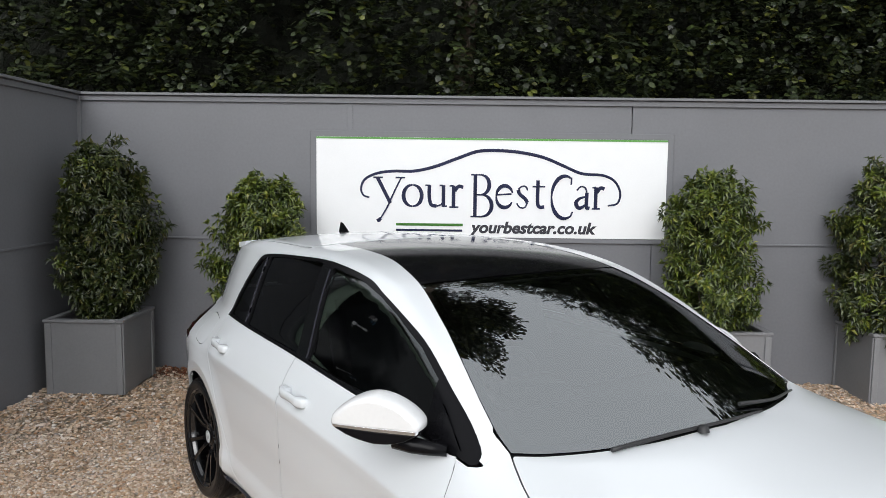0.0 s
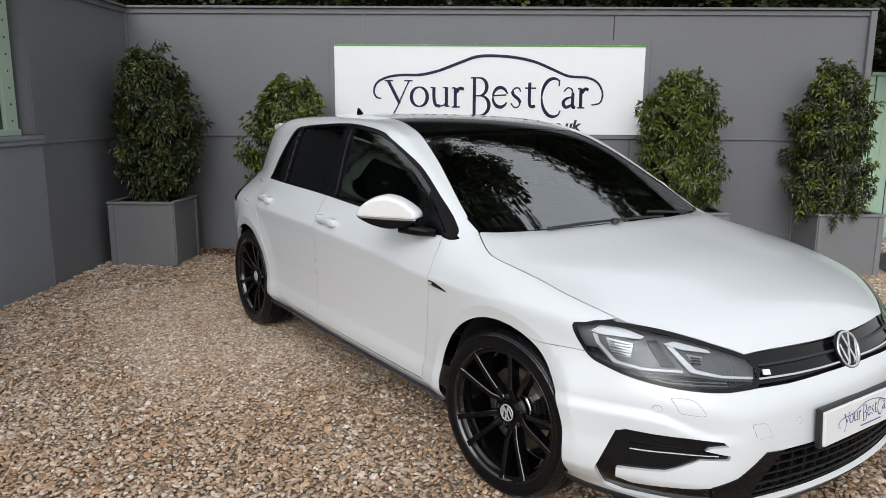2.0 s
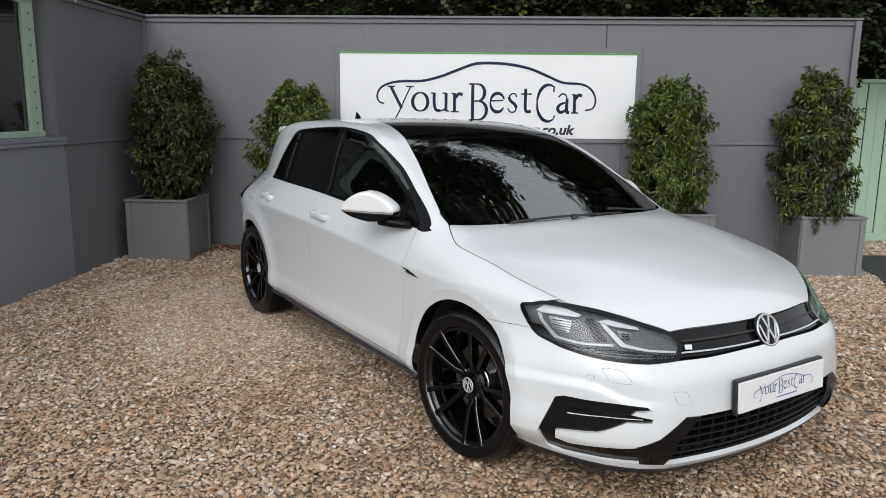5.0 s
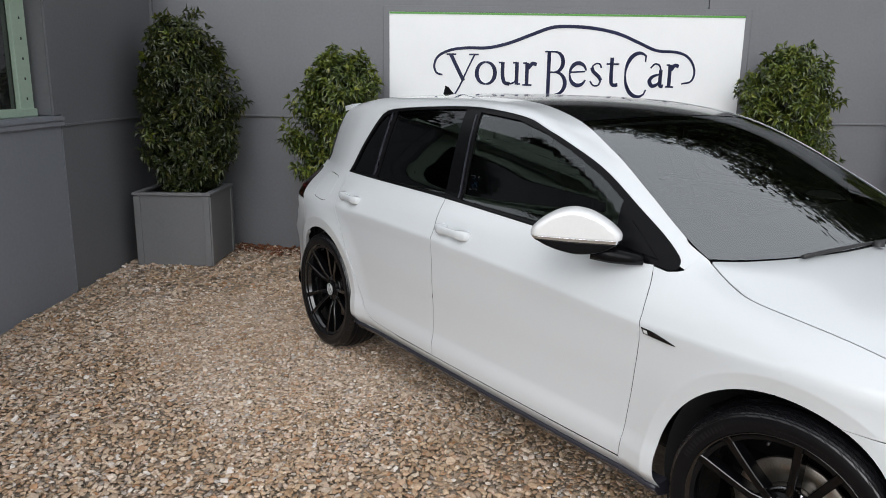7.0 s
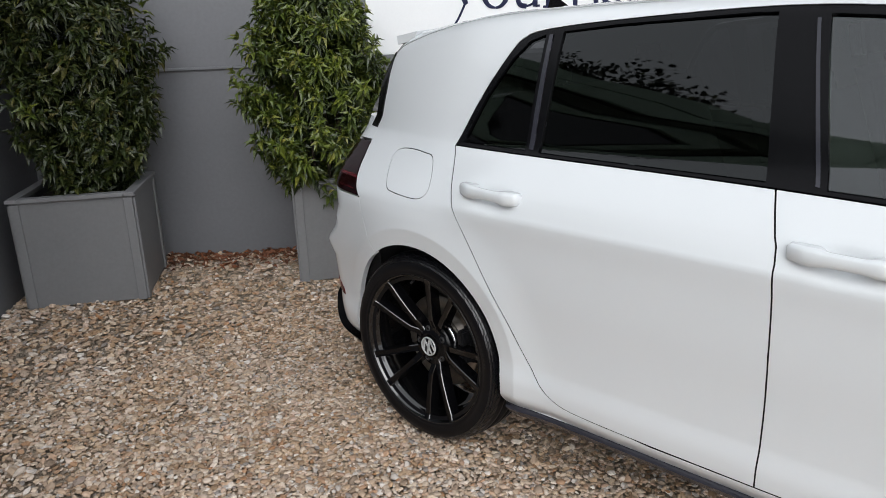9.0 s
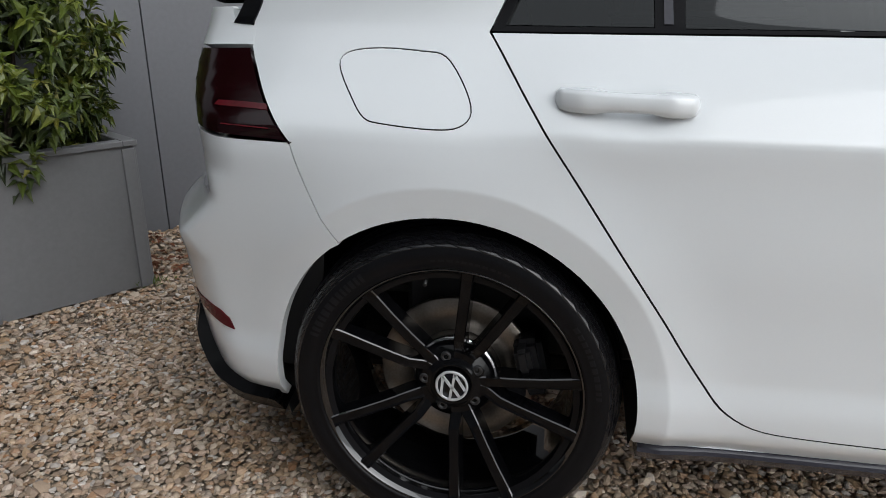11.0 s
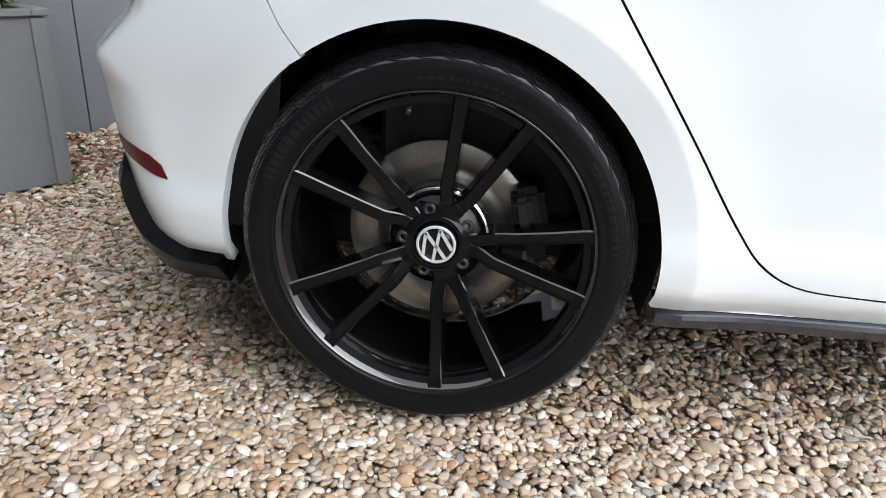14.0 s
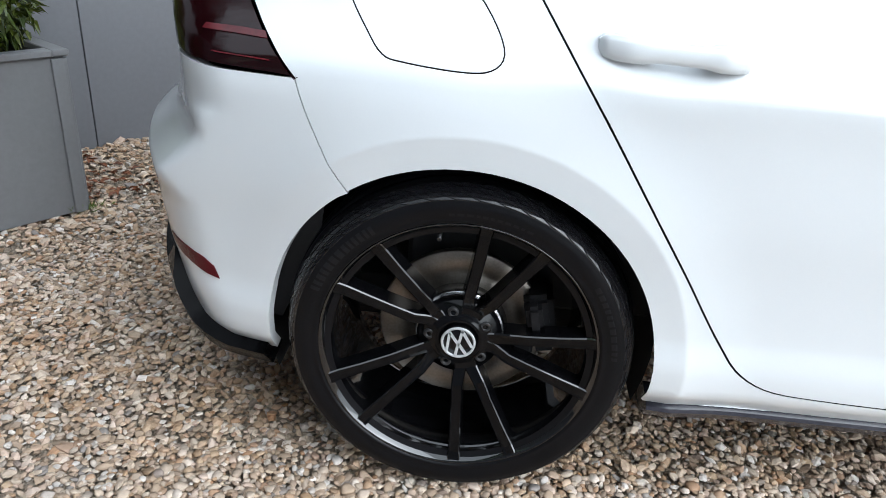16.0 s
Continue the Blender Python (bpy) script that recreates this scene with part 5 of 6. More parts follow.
plate = new("number_plate")
plate.parent, plate.matrix_basis = car, pose(2.180, 0, .437, 0, 0, 90) @ pose(0, 0, 0, -4, 0, 0)
plate["label"] = "white display plate with a small car outline"
part("holder", block((.535, .022, .130), (0, .006, 0), .004), BLACK_PLASTIC, plate)
part("board", block((.52, .012, .112), (0, -.008, 0), .002), SIGN_WHITE, plate)
part("outline", stroke(through_knots([((u - 626) * .00042, (v - 300) * -.00034 + .012) for u, v in CAR_LINE], 50), .0026, -.0150, .0006), PLATE_BLUE, plate)
for word, px in (("Your", -.150), ("Best", -.034), ("Car", .062)):
    serif_word([LETTERS[c] for c in word], px, -.012, .030, -.0146, plate, PLATE_BLUE)
part("word_bar", block((.13, .001, .004), (.02, -.0148, -.036), 0), PLATE_BLUE, plate)

# bumper details
MESH_BLACK = surface("grille_mesh_black", (.008, .008, .009), .4, vary=.15, bump=0, spec=.25)
whole("mouth_back", polar([(0, .41), (24, .40), (31, .32), (32, .175), (16, .175), (0, .175)]), "nose", DIFFUSER_BLACK, proud=-.042, skirt=0, gap=0, step=.05)
for z in (.206, .232, .262, .292, .322, .352):
    a1 = 29 if z < .32 else 25
    pa = np.linspace(-a1, a1, 25)
    pts = fan(1, pa, np.full(25, z), .03)
    part("mesh_bar", rod(pts, .0045, 6), MESH_BLACK, car)
for a in np.linspace(-26, 26, 17):
    pts = fan(1, [a] * 5, np.linspace(.198, .380 if abs(a) < 23 else .33, 5), .034)
    part("mesh_bar", rod(pts, .004, 6), MESH_BLACK, car)
panel("intake_blade", polar([(45.5, .392), (39, .394), (31.6, .391), (31.6, .386), (39, .388), (45.5, .382)]), "nose", BLACK_GLOSS, proud=-.002, skirt=.008, gap=0, step=.02)
panel("blade_edge", polar([(45.5, .3785), (39, .3835), (32.0, .3845), (32.0, .3825), (39, .3810), (45.5, .3755)]), "nose", SATIN, proud=-.001, skirt=.004, gap=0, step=.02)
panel("intake_back", np.concatenate([SIDE_INTAKE]), "nose", BLACK_GLOSS, proud=-.017, skirt=0, gap=-.012, step=.02)
panel("mouth_corner", polar([(31.6, .199), (32.8, .280), (28.8, .312), (23.8, .386), (20.6, .384), (25.0, .295), (27.0, .199)]), "nose", BLACK_GLOSS, proud=.005, skirt=.03, gap=0, step=.03)
whole("front_lip", polar([(0, .160), (20, .165), (38, .173), (50, .188), (61, .210), (61, .180), (50, .164), (38, .152), (20, .146), (0, .142)]), "nose", BLACK_PLASTIC, proud=.006, skirt=.03, gap=.001, label="black lower lip")


def scribed(pairs, chart, closed=True, width=.0014):
    """A fine groove drawn on a panel as a thin dark bead."""
    pts = dense(pairs, .012)
    pts = np.vstack([pts, pts[:1]]) if closed else pts
    for s in (1, -1):
        p = lift(chart, pts, .0006) * np.array((1, s, 1))
        part("groove", rod(p, width / 2, 5), BLACK_PLASTIC if width > .003 else SKIRT_GREY, car)


scribed(rounded(polar([(39.4, .552), (37.6, .554), (35.9, .549), (34.6, .526), (34.1, .507), (36.0, .506), (38.0, .511), (38.6, .530)]), 3), "nose")
scribed(rounded(polar([(26.6, .479), (25.2, .480), (24.0, .475), (23.3, .452), (22.8, .434), (24.2, .433), (25.6, .435), (26.2, .456)]), 3), "nose")
scribed(polar([(41.5 + .8 * math.cos(k), .516 + .011 * math.sin(k)) for k in np.linspace(0, 6.0, 14)]), "nose")
scribed(polar([(17.1 + .7 * math.cos(k), .467 + .011 * math.sin(k)) for k in np.linspace(0, 6.0, 14)]), "nose")

# tail: lamp strip, reflector, diffuser, tailgate glass, spoiler
panel("lamp_strip", polar([(55.2, .834), (52, .836), (48.6, .837), (48.6, .845), (52, .845), (54.6, .843)]), "tail", LAMP_RED_BRIGHT, TAILS, proud=.002, skirt=.003, gap=0, step=.015)
panel("lamp_strip", polar([(56.6, .8035), (54, .805), (51, .8065), (51, .8085), (54, .807), (56.5, .8055)]), "tail", LAMP_RED_BRIGHT, TAILS, proud=.002, skirt=.003, gap=0, step=.015)
panel("rear_reflector", polar([(42.4, .438), (45.8, .431), (48.2, .421), (49.4, .407), (50, .384), (48.5, .388), (46.2, .400), (43.6, .411), (42.5, .424)]), "tail", REFLECTOR_RED, proud=.002, skirt=.004, gap=0, step=.015, label="red rear reflector")
whole("diffuser", polar([(0, .325), (38, .335), (40.6, .395), (41.8, .392), (44.2, .33), (47.2, .275), (50.8, .246), (55.2, .250), (54, .20), (50, .195), (40, .195), (0, .205)]), "tail", DIFFUSER_BLACK, proud=lambda uv: .003 + .029 * smooth(.40, .335, uv[:, 1]), skirt=.05, label="black rear diffuser")
whole("tailgate_glass", polar([(0, 1.02), (34, 1.02), (24, 1.255), (0, 1.27)]), "tail", BLACK_GLOSS, label="dark tailgate window")
bm = bmesh.new()
top, bot = [], []
for y in np.linspace(-.50, .50, 21):
    x1 = -1.80 + .22 * y * y
    for row, dz, xa, xb in ((top, 0, -1.64, x1), (bot, -.028, -1.66, x1 + .004)):
        row.append([bm.verts.new((x, y, 1.322 - .07 * y * y + (-1.64 - x) * -.14 + dz - (.02 if dz and x == xb else 0) + (.018 if dz and x == xb else 0))) for x in (xa, (xa + xb) / 2, xb)])
for row in (top, bot):
    for a, b in zip(row, row[1:]):
        for k in range(2):
            bm.faces.new((a[k], b[k], b[k + 1], a[k + 1])).smooth = True
for a, b in ((0, 1),):
    for i in range(20):
        bm.faces.new((top[i][2], top[i + 1][2], bot[i + 1][2], bot[i][2]))
        bm.faces.new((top[i][0], top[i + 1][0], bot[i + 1][0], bot[i][0]))
for i in (0, 20):
    for k in range(2):
        bm.faces.new((top[i][k], top[i][k + 1], bot[i][k + 1], bot[i][k]))
bmesh.ops.recalc_face_normals(bm, faces=bm.faces[:])
part("roof_spoiler", bm, PAINT, car, "white roof spoiler")
panel("spoiler_flank", polar([(34, 1.235), (37.5, 1.235), (41, 1.10), (42.6, 1.02), (42.2, .976), (39.2, .978), (39.8, 1.02), (38, 1.09)]), "tail", BLACK_GLOSS, proud=.004, skirt=.01, gap=0, step=.02, label="black spoiler flank")

# aerial fin, wiper
fin = bmesh.new()
for s in (-.006, .006):
    fin.faces.new([fin.verts.new((x, s * (1 if z < .02 else .5), z)) for x, z in ((-.075, 0), (.07, 0), (.03, .012), (-.03, .055), (-.055, .062), (-.06, .05))])
bmesh.ops.bridge_loops(fin, edges=fin.edges[:])
part("aerial_fin", fin, BLACK_GLOSS, car, "black aerial fin", pose(-1.37, 0, 1.352))
wx = [(1.09, -.45), (1.12, -.25), (1.143, 0), (1.14, .2)]
wp = on_top(*np.array(through_knots(wx, 14)).T, -.012)
part("wiper", rod(wp, .007, 6, .6), BLACK_PLASTIC, car, "black wiper")
part("wiper", rod(on_top(*np.array(through_knots([(1.09, .15), (1.09, .35), (1.04, .55)], 10)).T, -.012), .007, 6, .6), BLACK_PLASTIC, car)
part("wiper_pivot", lathe([(0, .02), (.014, .018), (.018, 0)], 14), BLACK_PLASTIC, car, place=pose(1.15, -.12, .945, -90, 0, 0))

# ---- cabin ----
def cushion(size, at, turn=(0, 0, 0), bevel=.05):
    bm = block(size, at, bevel, turn, 4)
    for f in bm.faces:
        f.smooth = True
    return bm


for y in (-.36, .36):
    seat = new("front_seat")
    seat.parent = car
    part("seat_cushion", cushion((.50, .50, .16), (.02, y, .55)), SEAT_CLOTH, seat)
    part("backrest", cushion((.14, .48, .62), (-.30, y, .86), (0, -18, 0)), SEAT_CLOTH, seat)
    part("headrest", cushion((.09, .27, .19), (-.42, y, 1.235), (0, -12, 0), .045), SEAT_CLOTH, seat)
part("rear_bench", merged(cushion((.5, 1.25, .16), (-.75, 0, .56)), cushion((.14, 1.25, .55), (-1.08, 0, .85), (0, -20, 0))), SEAT_CLOTH, car)
for y in (-.36, .36):
    part("rear_headrest", cushion((.09, .26, .15), (-1.2, y, 1.15), (0, -14, 0), .04), SEAT_CLOTH, car)
part("dashboard", cushion((.42, 1.36, .22), (.80, 0, .84), (0, 8, 0), .07), TRIM_DARK, car)
part("dial_hood", cushion((.20, .34, .10), (.66, -.37, .965), (0, 5, 0), .04), TRIM_DARK, car)
ring = bmesh.new()
N = 40
for i in range(N):
    a = 2 * math.pi * i / N
    for j in range(8):
        b = 2 * math.pi * j / 8
        ring.verts.new(((.185 + .016 * math.cos(b)) * math.cos(a), (.185 + .016 * math.cos(b)) * math.sin(a), .016 * math.sin(b)))
ring.verts.ensure_lookup_table()
for i in range(N):
    for j in range(8):
        ring.faces.new((ring.verts[i * 8 + j], ring.verts[(i + 1) % N * 8 + j], ring.verts[(i + 1) % N * 8 + (j + 1) % 8], ring.verts[i * 8 + (j + 1) % 8])).smooth = True
part("steering_wheel", merged(ring, cushion((.10, .16, .05), (0, 0, -.01), bevel=.02), block((.36, .03, .02), (0, 0, -.012), .006), block((.03, .17, .02), (.0, -.09, -.012), .006)), TRIM_DARK, car, place=pose(.46, -.37, .93, 0, -64, 0) @ pose(0, 0, 0, 0, 0, 90))
part("inside_mirror", cushion((.03, .22, .07), (.37, 0, 1.245), bevel=.015), TRIM_DARK, car)
for size, at in (((2.1, .03, .56), (-.38, .69, .61)), ((2.1, .03, .56), (-.38, -.69, .61)), ((.03, 1.2, .6), (-1.55, 0, .75)), ((2.9, 1.3, .03), (-.3, 0, .44))):
    part("cabin_lining", block(size, at, .01), TRIM_DARK, car)
whole("headlining", [(.30, 0), (.22, -.50), (-.4, -.50), (-1.45, -.48), (-1.5, 0)], "top", SEAT_CLOTH, proud=-.03, skirt=0, gap=0, step=.08)

# ---- planters with evergreen shrubs ----
def leaf_mesh(name, base, way, up, length, width, material, fold=.25, curl=.18):
    """Many separate leaves in one mesh: each a pointed blade, folded along its midrib and curling down."""
    base, way, up = (np.asarray(a, float) for a in (base, way, up))
    way /= np.linalg.norm(way, axis=1, keepdims=True)
    side = np.cross(way, up)
    side /= np.maximum(np.linalg.norm(side, axis=1, keepdims=True), 1e-6)
    up = np.cross(side, way)
    L, W = length[:, None], width[:, None]
    mid = base + way * L * .5 + up * L * .02
    tip = base + way * L - up * L * curl
    lift_up = up * W * fold
    v = np.stack([base, mid - side * W * .5 + lift_up, mid - up * W * .1, mid + side * W * .5 + lift_up, tip], 1)
    n = len(base)
    tris = np.array([(0, 2, 1), (0, 3, 2), (1, 2, 4), (2, 3, 4)])
    faces = (np.arange(n)[:, None, None] * 5 + tris[None]).reshape(-1, 3)
    return raw_mesh(name, v.reshape(-1, 3), faces, material)


def round_leaves(name, base, way, up, length, width, material):
    """Many flat oval leaves in one mesh."""
    base, way, up = (np.asarray(a, float) for a in (base, way, up))
    way /= np.linalg.norm(way, axis=1, keepdims=True)
    side = np.cross(way, up)
    side /= np.maximum(np.linalg.norm(side, axis=1, keepdims=True), 1e-6)
    up = np.cross(side, way)
    L, W = length[:, None], width[:, None]
    v = np.stack([base, base + way * L * .30 - side * W * .42 + up * W * .08, base + way * L * .30 + side * W * .42 + up * W * .08,
                  base + way * L * .70 - side * W * .46, base + way * L * .70 + side * W * .46, base + way * L - up * L * .14], 1)
    tris = np.array([(0, 2, 1), (1, 2, 4), (1, 4, 3), (3, 4, 5)])
    faces = (np.arange(len(base))[:, None, None] * 6 + tris[None]).reshape(-1, 3)
    return raw_mesh(name, v.reshape(-1, 3), faces, material)


def raw_mesh(name, verts, tris, material, shade=False):
    me = bpy.data.meshes.new(name)
    me.vertices.add(len(verts))
    me.vertices.foreach_set("co", np.ascontiguousarray(verts, dtype=np.float32).ravel())
    me.loops.add(tris.size)
    me.loops.foreach_set("vertex_index", np.ascontiguousarray(tris, dtype=np.int32).ravel())
    me.polygons.add(len(tris))
    me.polygons.foreach_set("loop_start", np.arange(0, tris.size, 3, dtype=np.int32))
    me.polygons.foreach_set("use_smooth", np.full(len(tris), shade, dtype=bool))
    me.update(calc_edges=True)
    me.validate()
    me.materials.append(material)
    return me


def planter(x, y, z, w=.58, h=.578):
    box = yard_thing("planter", "square grey painted wooden planter box on the gravel", "planter", x, y, z, group="planters along the fence")
    t = .022
    for dx, dy, sx_, sy_ in ((0, -w / 2 + t / 2, w, t), (0, w / 2 - t / 2, w, t), (-w / 2 + t / 2, 0, t, w - 2 * t), (w / 2 - t / 2, 0, t, w - 2 * t)):
        part("panel", block((sx_, sy_, h - .02), (dx, dy, h / 2 - .01), .002), PLANTER_GREY, box)
    for dx in (-1, 1):
        part("corner_batten", block((.045, .012, h - .03), (dx * (w / 2 - .022), -w / 2 - .006, h / 2 - .015), .002), PLANTER_GREY, box)
        part("corner_batten", block((.012, .045, h - .03), (dx * (w / 2 + .006), -w / 2 + .022, h / 2 - .015), .002), PLANTER_GREY, box)
        part("corner_batten", block((.012, .045, h - .03), (dx * (w / 2 + .006), w / 2 - .022, h / 2 - .015), .002), PLANTER_GREY, box)
        part("rim", block((.055, w + .03, .022), (dx * (w / 2 - .012), 0, h - .011), .003), PLANTER_GREY, box)
        part("rim", block((w - .08, .055, .022), (0, dx * (w / 2 - .012), h - .011), .003), PLANTER_GREY, box)
    bm = bmesh.new()
    bmesh.ops.create_grid(bm, x_segments=14, y_segments=14, size=w / 2 - .025)
    for v in bm.verts:
        v.co.z = h - .07 + .025 * noise.noise(Vector((v.co.x * 9 + x, v.co.y * 9, 0)))
    part("soil", bm, SOIL, box)
    return box


def shrub(x, y, z, height, widths, seed, shoots=330, leaf=.069, leaf_mat=None, young_share=.55):
    """A pruned evergreen: stems from the soil and whorls of narrow leaves, with an uneven outline. widths: half widths from foot to top."""
    rng = np.random.default_rng(seed)
    plant = yard_thing("shrub", "bushy evergreen shrub with narrow leaves in a planter", "shrub", x, y, z, group="shrubs along the fence")
    wide = spline([(k / (len(widths) - 1), w) for k, w in enumerate(widths)])
    for k in range(6):
        a = rng.uniform(0, 6.28)
        pts = [(.05 * math.cos(a), .05 * math.sin(a), 0)]
        for j in range(1, 7):
            s = j / 6
            pts.append((float(wide(s)) * .45 * math.cos(a + .2 * j) * s**.5, float(wide(s)) * .45 * math.sin(a + .2 * j) * s**.5, height * .92 * s))
        part("stem", rod(pts, .010, 6, .3), BARK, plant)
    # leafy shoots: each carries whorls of narrow leaves that droop outwards, paler at the tip
    s = rng.uniform(.02, 1, shoots) ** .9
    a = rng.uniform(0, 2 * math.pi, shoots)
    lump = np.array([noise.noise(Vector((math.cos(q) * 1.5 + seed, math.sin(q) * 1.5, h * 3.6))) for q, h in zip(a, s)])
    r = wide(s) * (.92 + .62 * lump) * np.sqrt(rng.uniform(.35, 1.0, shoots))
    tip = np.stack([r * np.cos(a), r * np.sin(a), height * s + rng.normal(0, .03, shoots)], 1)
    axis = np.stack([np.cos(a), np.sin(a), rng.uniform(.1, 1.5, shoots)], 1) + rng.normal(0, .3, (shoots, 3))
    axis /= np.linalg.norm(axis, axis=1, keepdims=True)
    old, young = [[], [], [], []], [[], [], [], []]
    for p, o in zip(tip, axis):
        side = np.cross(o, (0, 0, 1.0))
        side /= max(np.linalg.norm(side), 1e-6)
        other = np.cross(side, o)
        fresh = rng.uniform() < young_share
        for k in range(5):
            n = 6 if k else 7
            f = rng.uniform(0, 6.28) + np.arange(n) * 6.28 / n + rng.normal(0, .2, n)
            ring = np.cos(f)[:, None] * side + np.sin(f)[:, None] * other
            open_out = (.55 if k == 0 else .95 + .08 * k)
            w = o * (1.0 if k == 0 else .45) + ring * open_out + rng.normal(0, .16, (n, 3))
            w[:, 2] -= .12 + .10 * k
            group = young if k < 2 and fresh else old
            group[0].append(np.tile(p - o * .030 * k, (n, 1)) + rng.normal(0, .006, (n, 3)))
            group[1].append(w)
            group[2].append(np.tile(o, (n, 1)) * .8 + (0, 0, .6) + rng.normal(0, .2, (n, 3)))
            group[3].append(rng.uniform(.75, 1.2, n) * leaf * (.8 if k == 0 else 1))
    for name, group, mat in (("crown", old, leaf_mat or SHRUB_LEAF), ("young_leaves", young, YOUNG_LEAF)):
        ln = np.concatenate(group[3])
        part(name, leaf_mesh(name, np.concatenate(group[0]), np.concatenate(group[1]), np.concatenate(group[2]), ln, ln * .37, mat, fold=.3, curl=.34), None, plant)
    return plant


for k, (x, y, z) in enumerate(((.403, -.555, -.005), (1.79, -.41, -.045), (5.41, -.31, -.085), (6.82, -.28, -.09))):
    planter(x, y, z)
shrub(.43, -.52, .49, 1.40, (.20, .36, .39, .37, .42, .37, .31, .15), 3, 420, leaf_mat=OLD_SHRUB_LEAF, young_share=.06)
shrub(1.68, -.42, .44, 1.20, (.24, .43, .48, .48, .46, .37, .29, .15), 11, 400, young_share=.75)
shrub(5.29, -.35, .42, 1.30, (.20, .42, .42, .37, .35, .36, .31, .16), 7, 360, young_share=.45)
shrub(6.65, -.34, .41, 1.40, (.20, .36, .41, .39, .36, .34, .25, .11), 19, 300, leaf_mat=OLD_SHRUB_LEAF, young_share=.4)


# ---- hedge and trees behind the fence and round the yard ----
def foliage(name, label, category, boxes, count, seed, size=(.05, .088), material=None, wide=.78, kind="stuff"):
    """Leaves strewn in flat sprays through boxes given in yard coordinates: x0, x1, y0, y1, z0, z1."""
    rng = np.random.default_rng(seed)
    vol = np.array([(b[1] - b[0]) * (b[3] - b[2]) ** .5 * (b[5] - b[4]) for b in boxes])
    pts, way, up = [], [], []
    for b, n in zip(boxes, (vol / vol.sum() * count / 9).astype(int)):
        p = rng.uniform((b[0], b[2], b[4]), (b[1], b[3], b[5]), (n, 3))
        keep = np.array([noise.noise(Vector(q * .9) + Vector((seed, 0, 0))) + .5 * noise.noise(Vector(q * 2.3)) > -.22 for q in p])
        p = p[keep]
        n = len(p)
        droop = rng.normal(0, 1, (n, 3)) + (0, -.9, -.25)
        droop /= np.linalg.norm(droop, axis=1, keepdims=True)
        for k in range(9):
            t = (k // 2) * .055
            s = np.cross(droop, (0, 0, 1.0))
            s /= np.maximum(np.linalg.norm(s, axis=1, keepdims=True), 1e-6)
            pts.append(p + droop * t + rng.normal(0, .012, (n, 3)))
            way.append(droop * .6 + s * (1 if k % 2 else -1) * .9 + rng.normal(0, .25, (n, 3)))
            up.append(np.tile((0, -.35, 1.0), (n, 1)) + rng.normal(0, .35, (n, 3)))
    pts, way, up = np.concatenate(pts), np.concatenate(way), np.concatenate(up)
    ln = rng.uniform(*size, len(pts))
    ob = new(name, round_leaves(name, pts, way, up, ln, ln * wide, material or HEDGE_LEAF))
    ob.matrix_basis = YARD
    return tagged(ob, label, category, kind=kind)


foliage("hedge", "tall dense dark green hedge behind the fence", "hedge", [(-3.5, 11, .35, 1.3, 1.9, 5.1), (-2, 11, 1.0, 2.2, 2.2, 5.65), (7.3, 12, 1.9, 2.8, .6, 5.3)], 125000, 5)
# near-black uneven sheet with small gaps: the shade inside the hedge put into colour
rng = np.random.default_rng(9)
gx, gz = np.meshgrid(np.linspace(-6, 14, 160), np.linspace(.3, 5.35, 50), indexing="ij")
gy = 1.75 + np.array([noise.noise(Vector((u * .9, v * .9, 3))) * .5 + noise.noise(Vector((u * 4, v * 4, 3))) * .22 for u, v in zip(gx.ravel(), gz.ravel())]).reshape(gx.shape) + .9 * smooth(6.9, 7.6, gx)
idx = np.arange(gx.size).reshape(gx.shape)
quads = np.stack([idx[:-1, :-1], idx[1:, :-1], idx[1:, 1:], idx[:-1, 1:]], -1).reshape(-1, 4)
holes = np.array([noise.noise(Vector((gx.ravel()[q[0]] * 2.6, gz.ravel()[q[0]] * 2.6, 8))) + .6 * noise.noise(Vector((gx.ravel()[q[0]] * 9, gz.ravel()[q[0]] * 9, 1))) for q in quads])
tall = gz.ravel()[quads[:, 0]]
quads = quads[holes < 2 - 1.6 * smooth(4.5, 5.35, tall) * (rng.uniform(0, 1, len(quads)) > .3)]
inner = new("hedge_shade", mesh("hedge_shade", np.stack([gx.ravel(), gy.ravel(), gz.ravel()], 1), quads, HEDGE_SHADE))
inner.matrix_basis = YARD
tagged(inner, "near-black sheet standing for the shade inside the hedge", "hedge", kind="stuff")


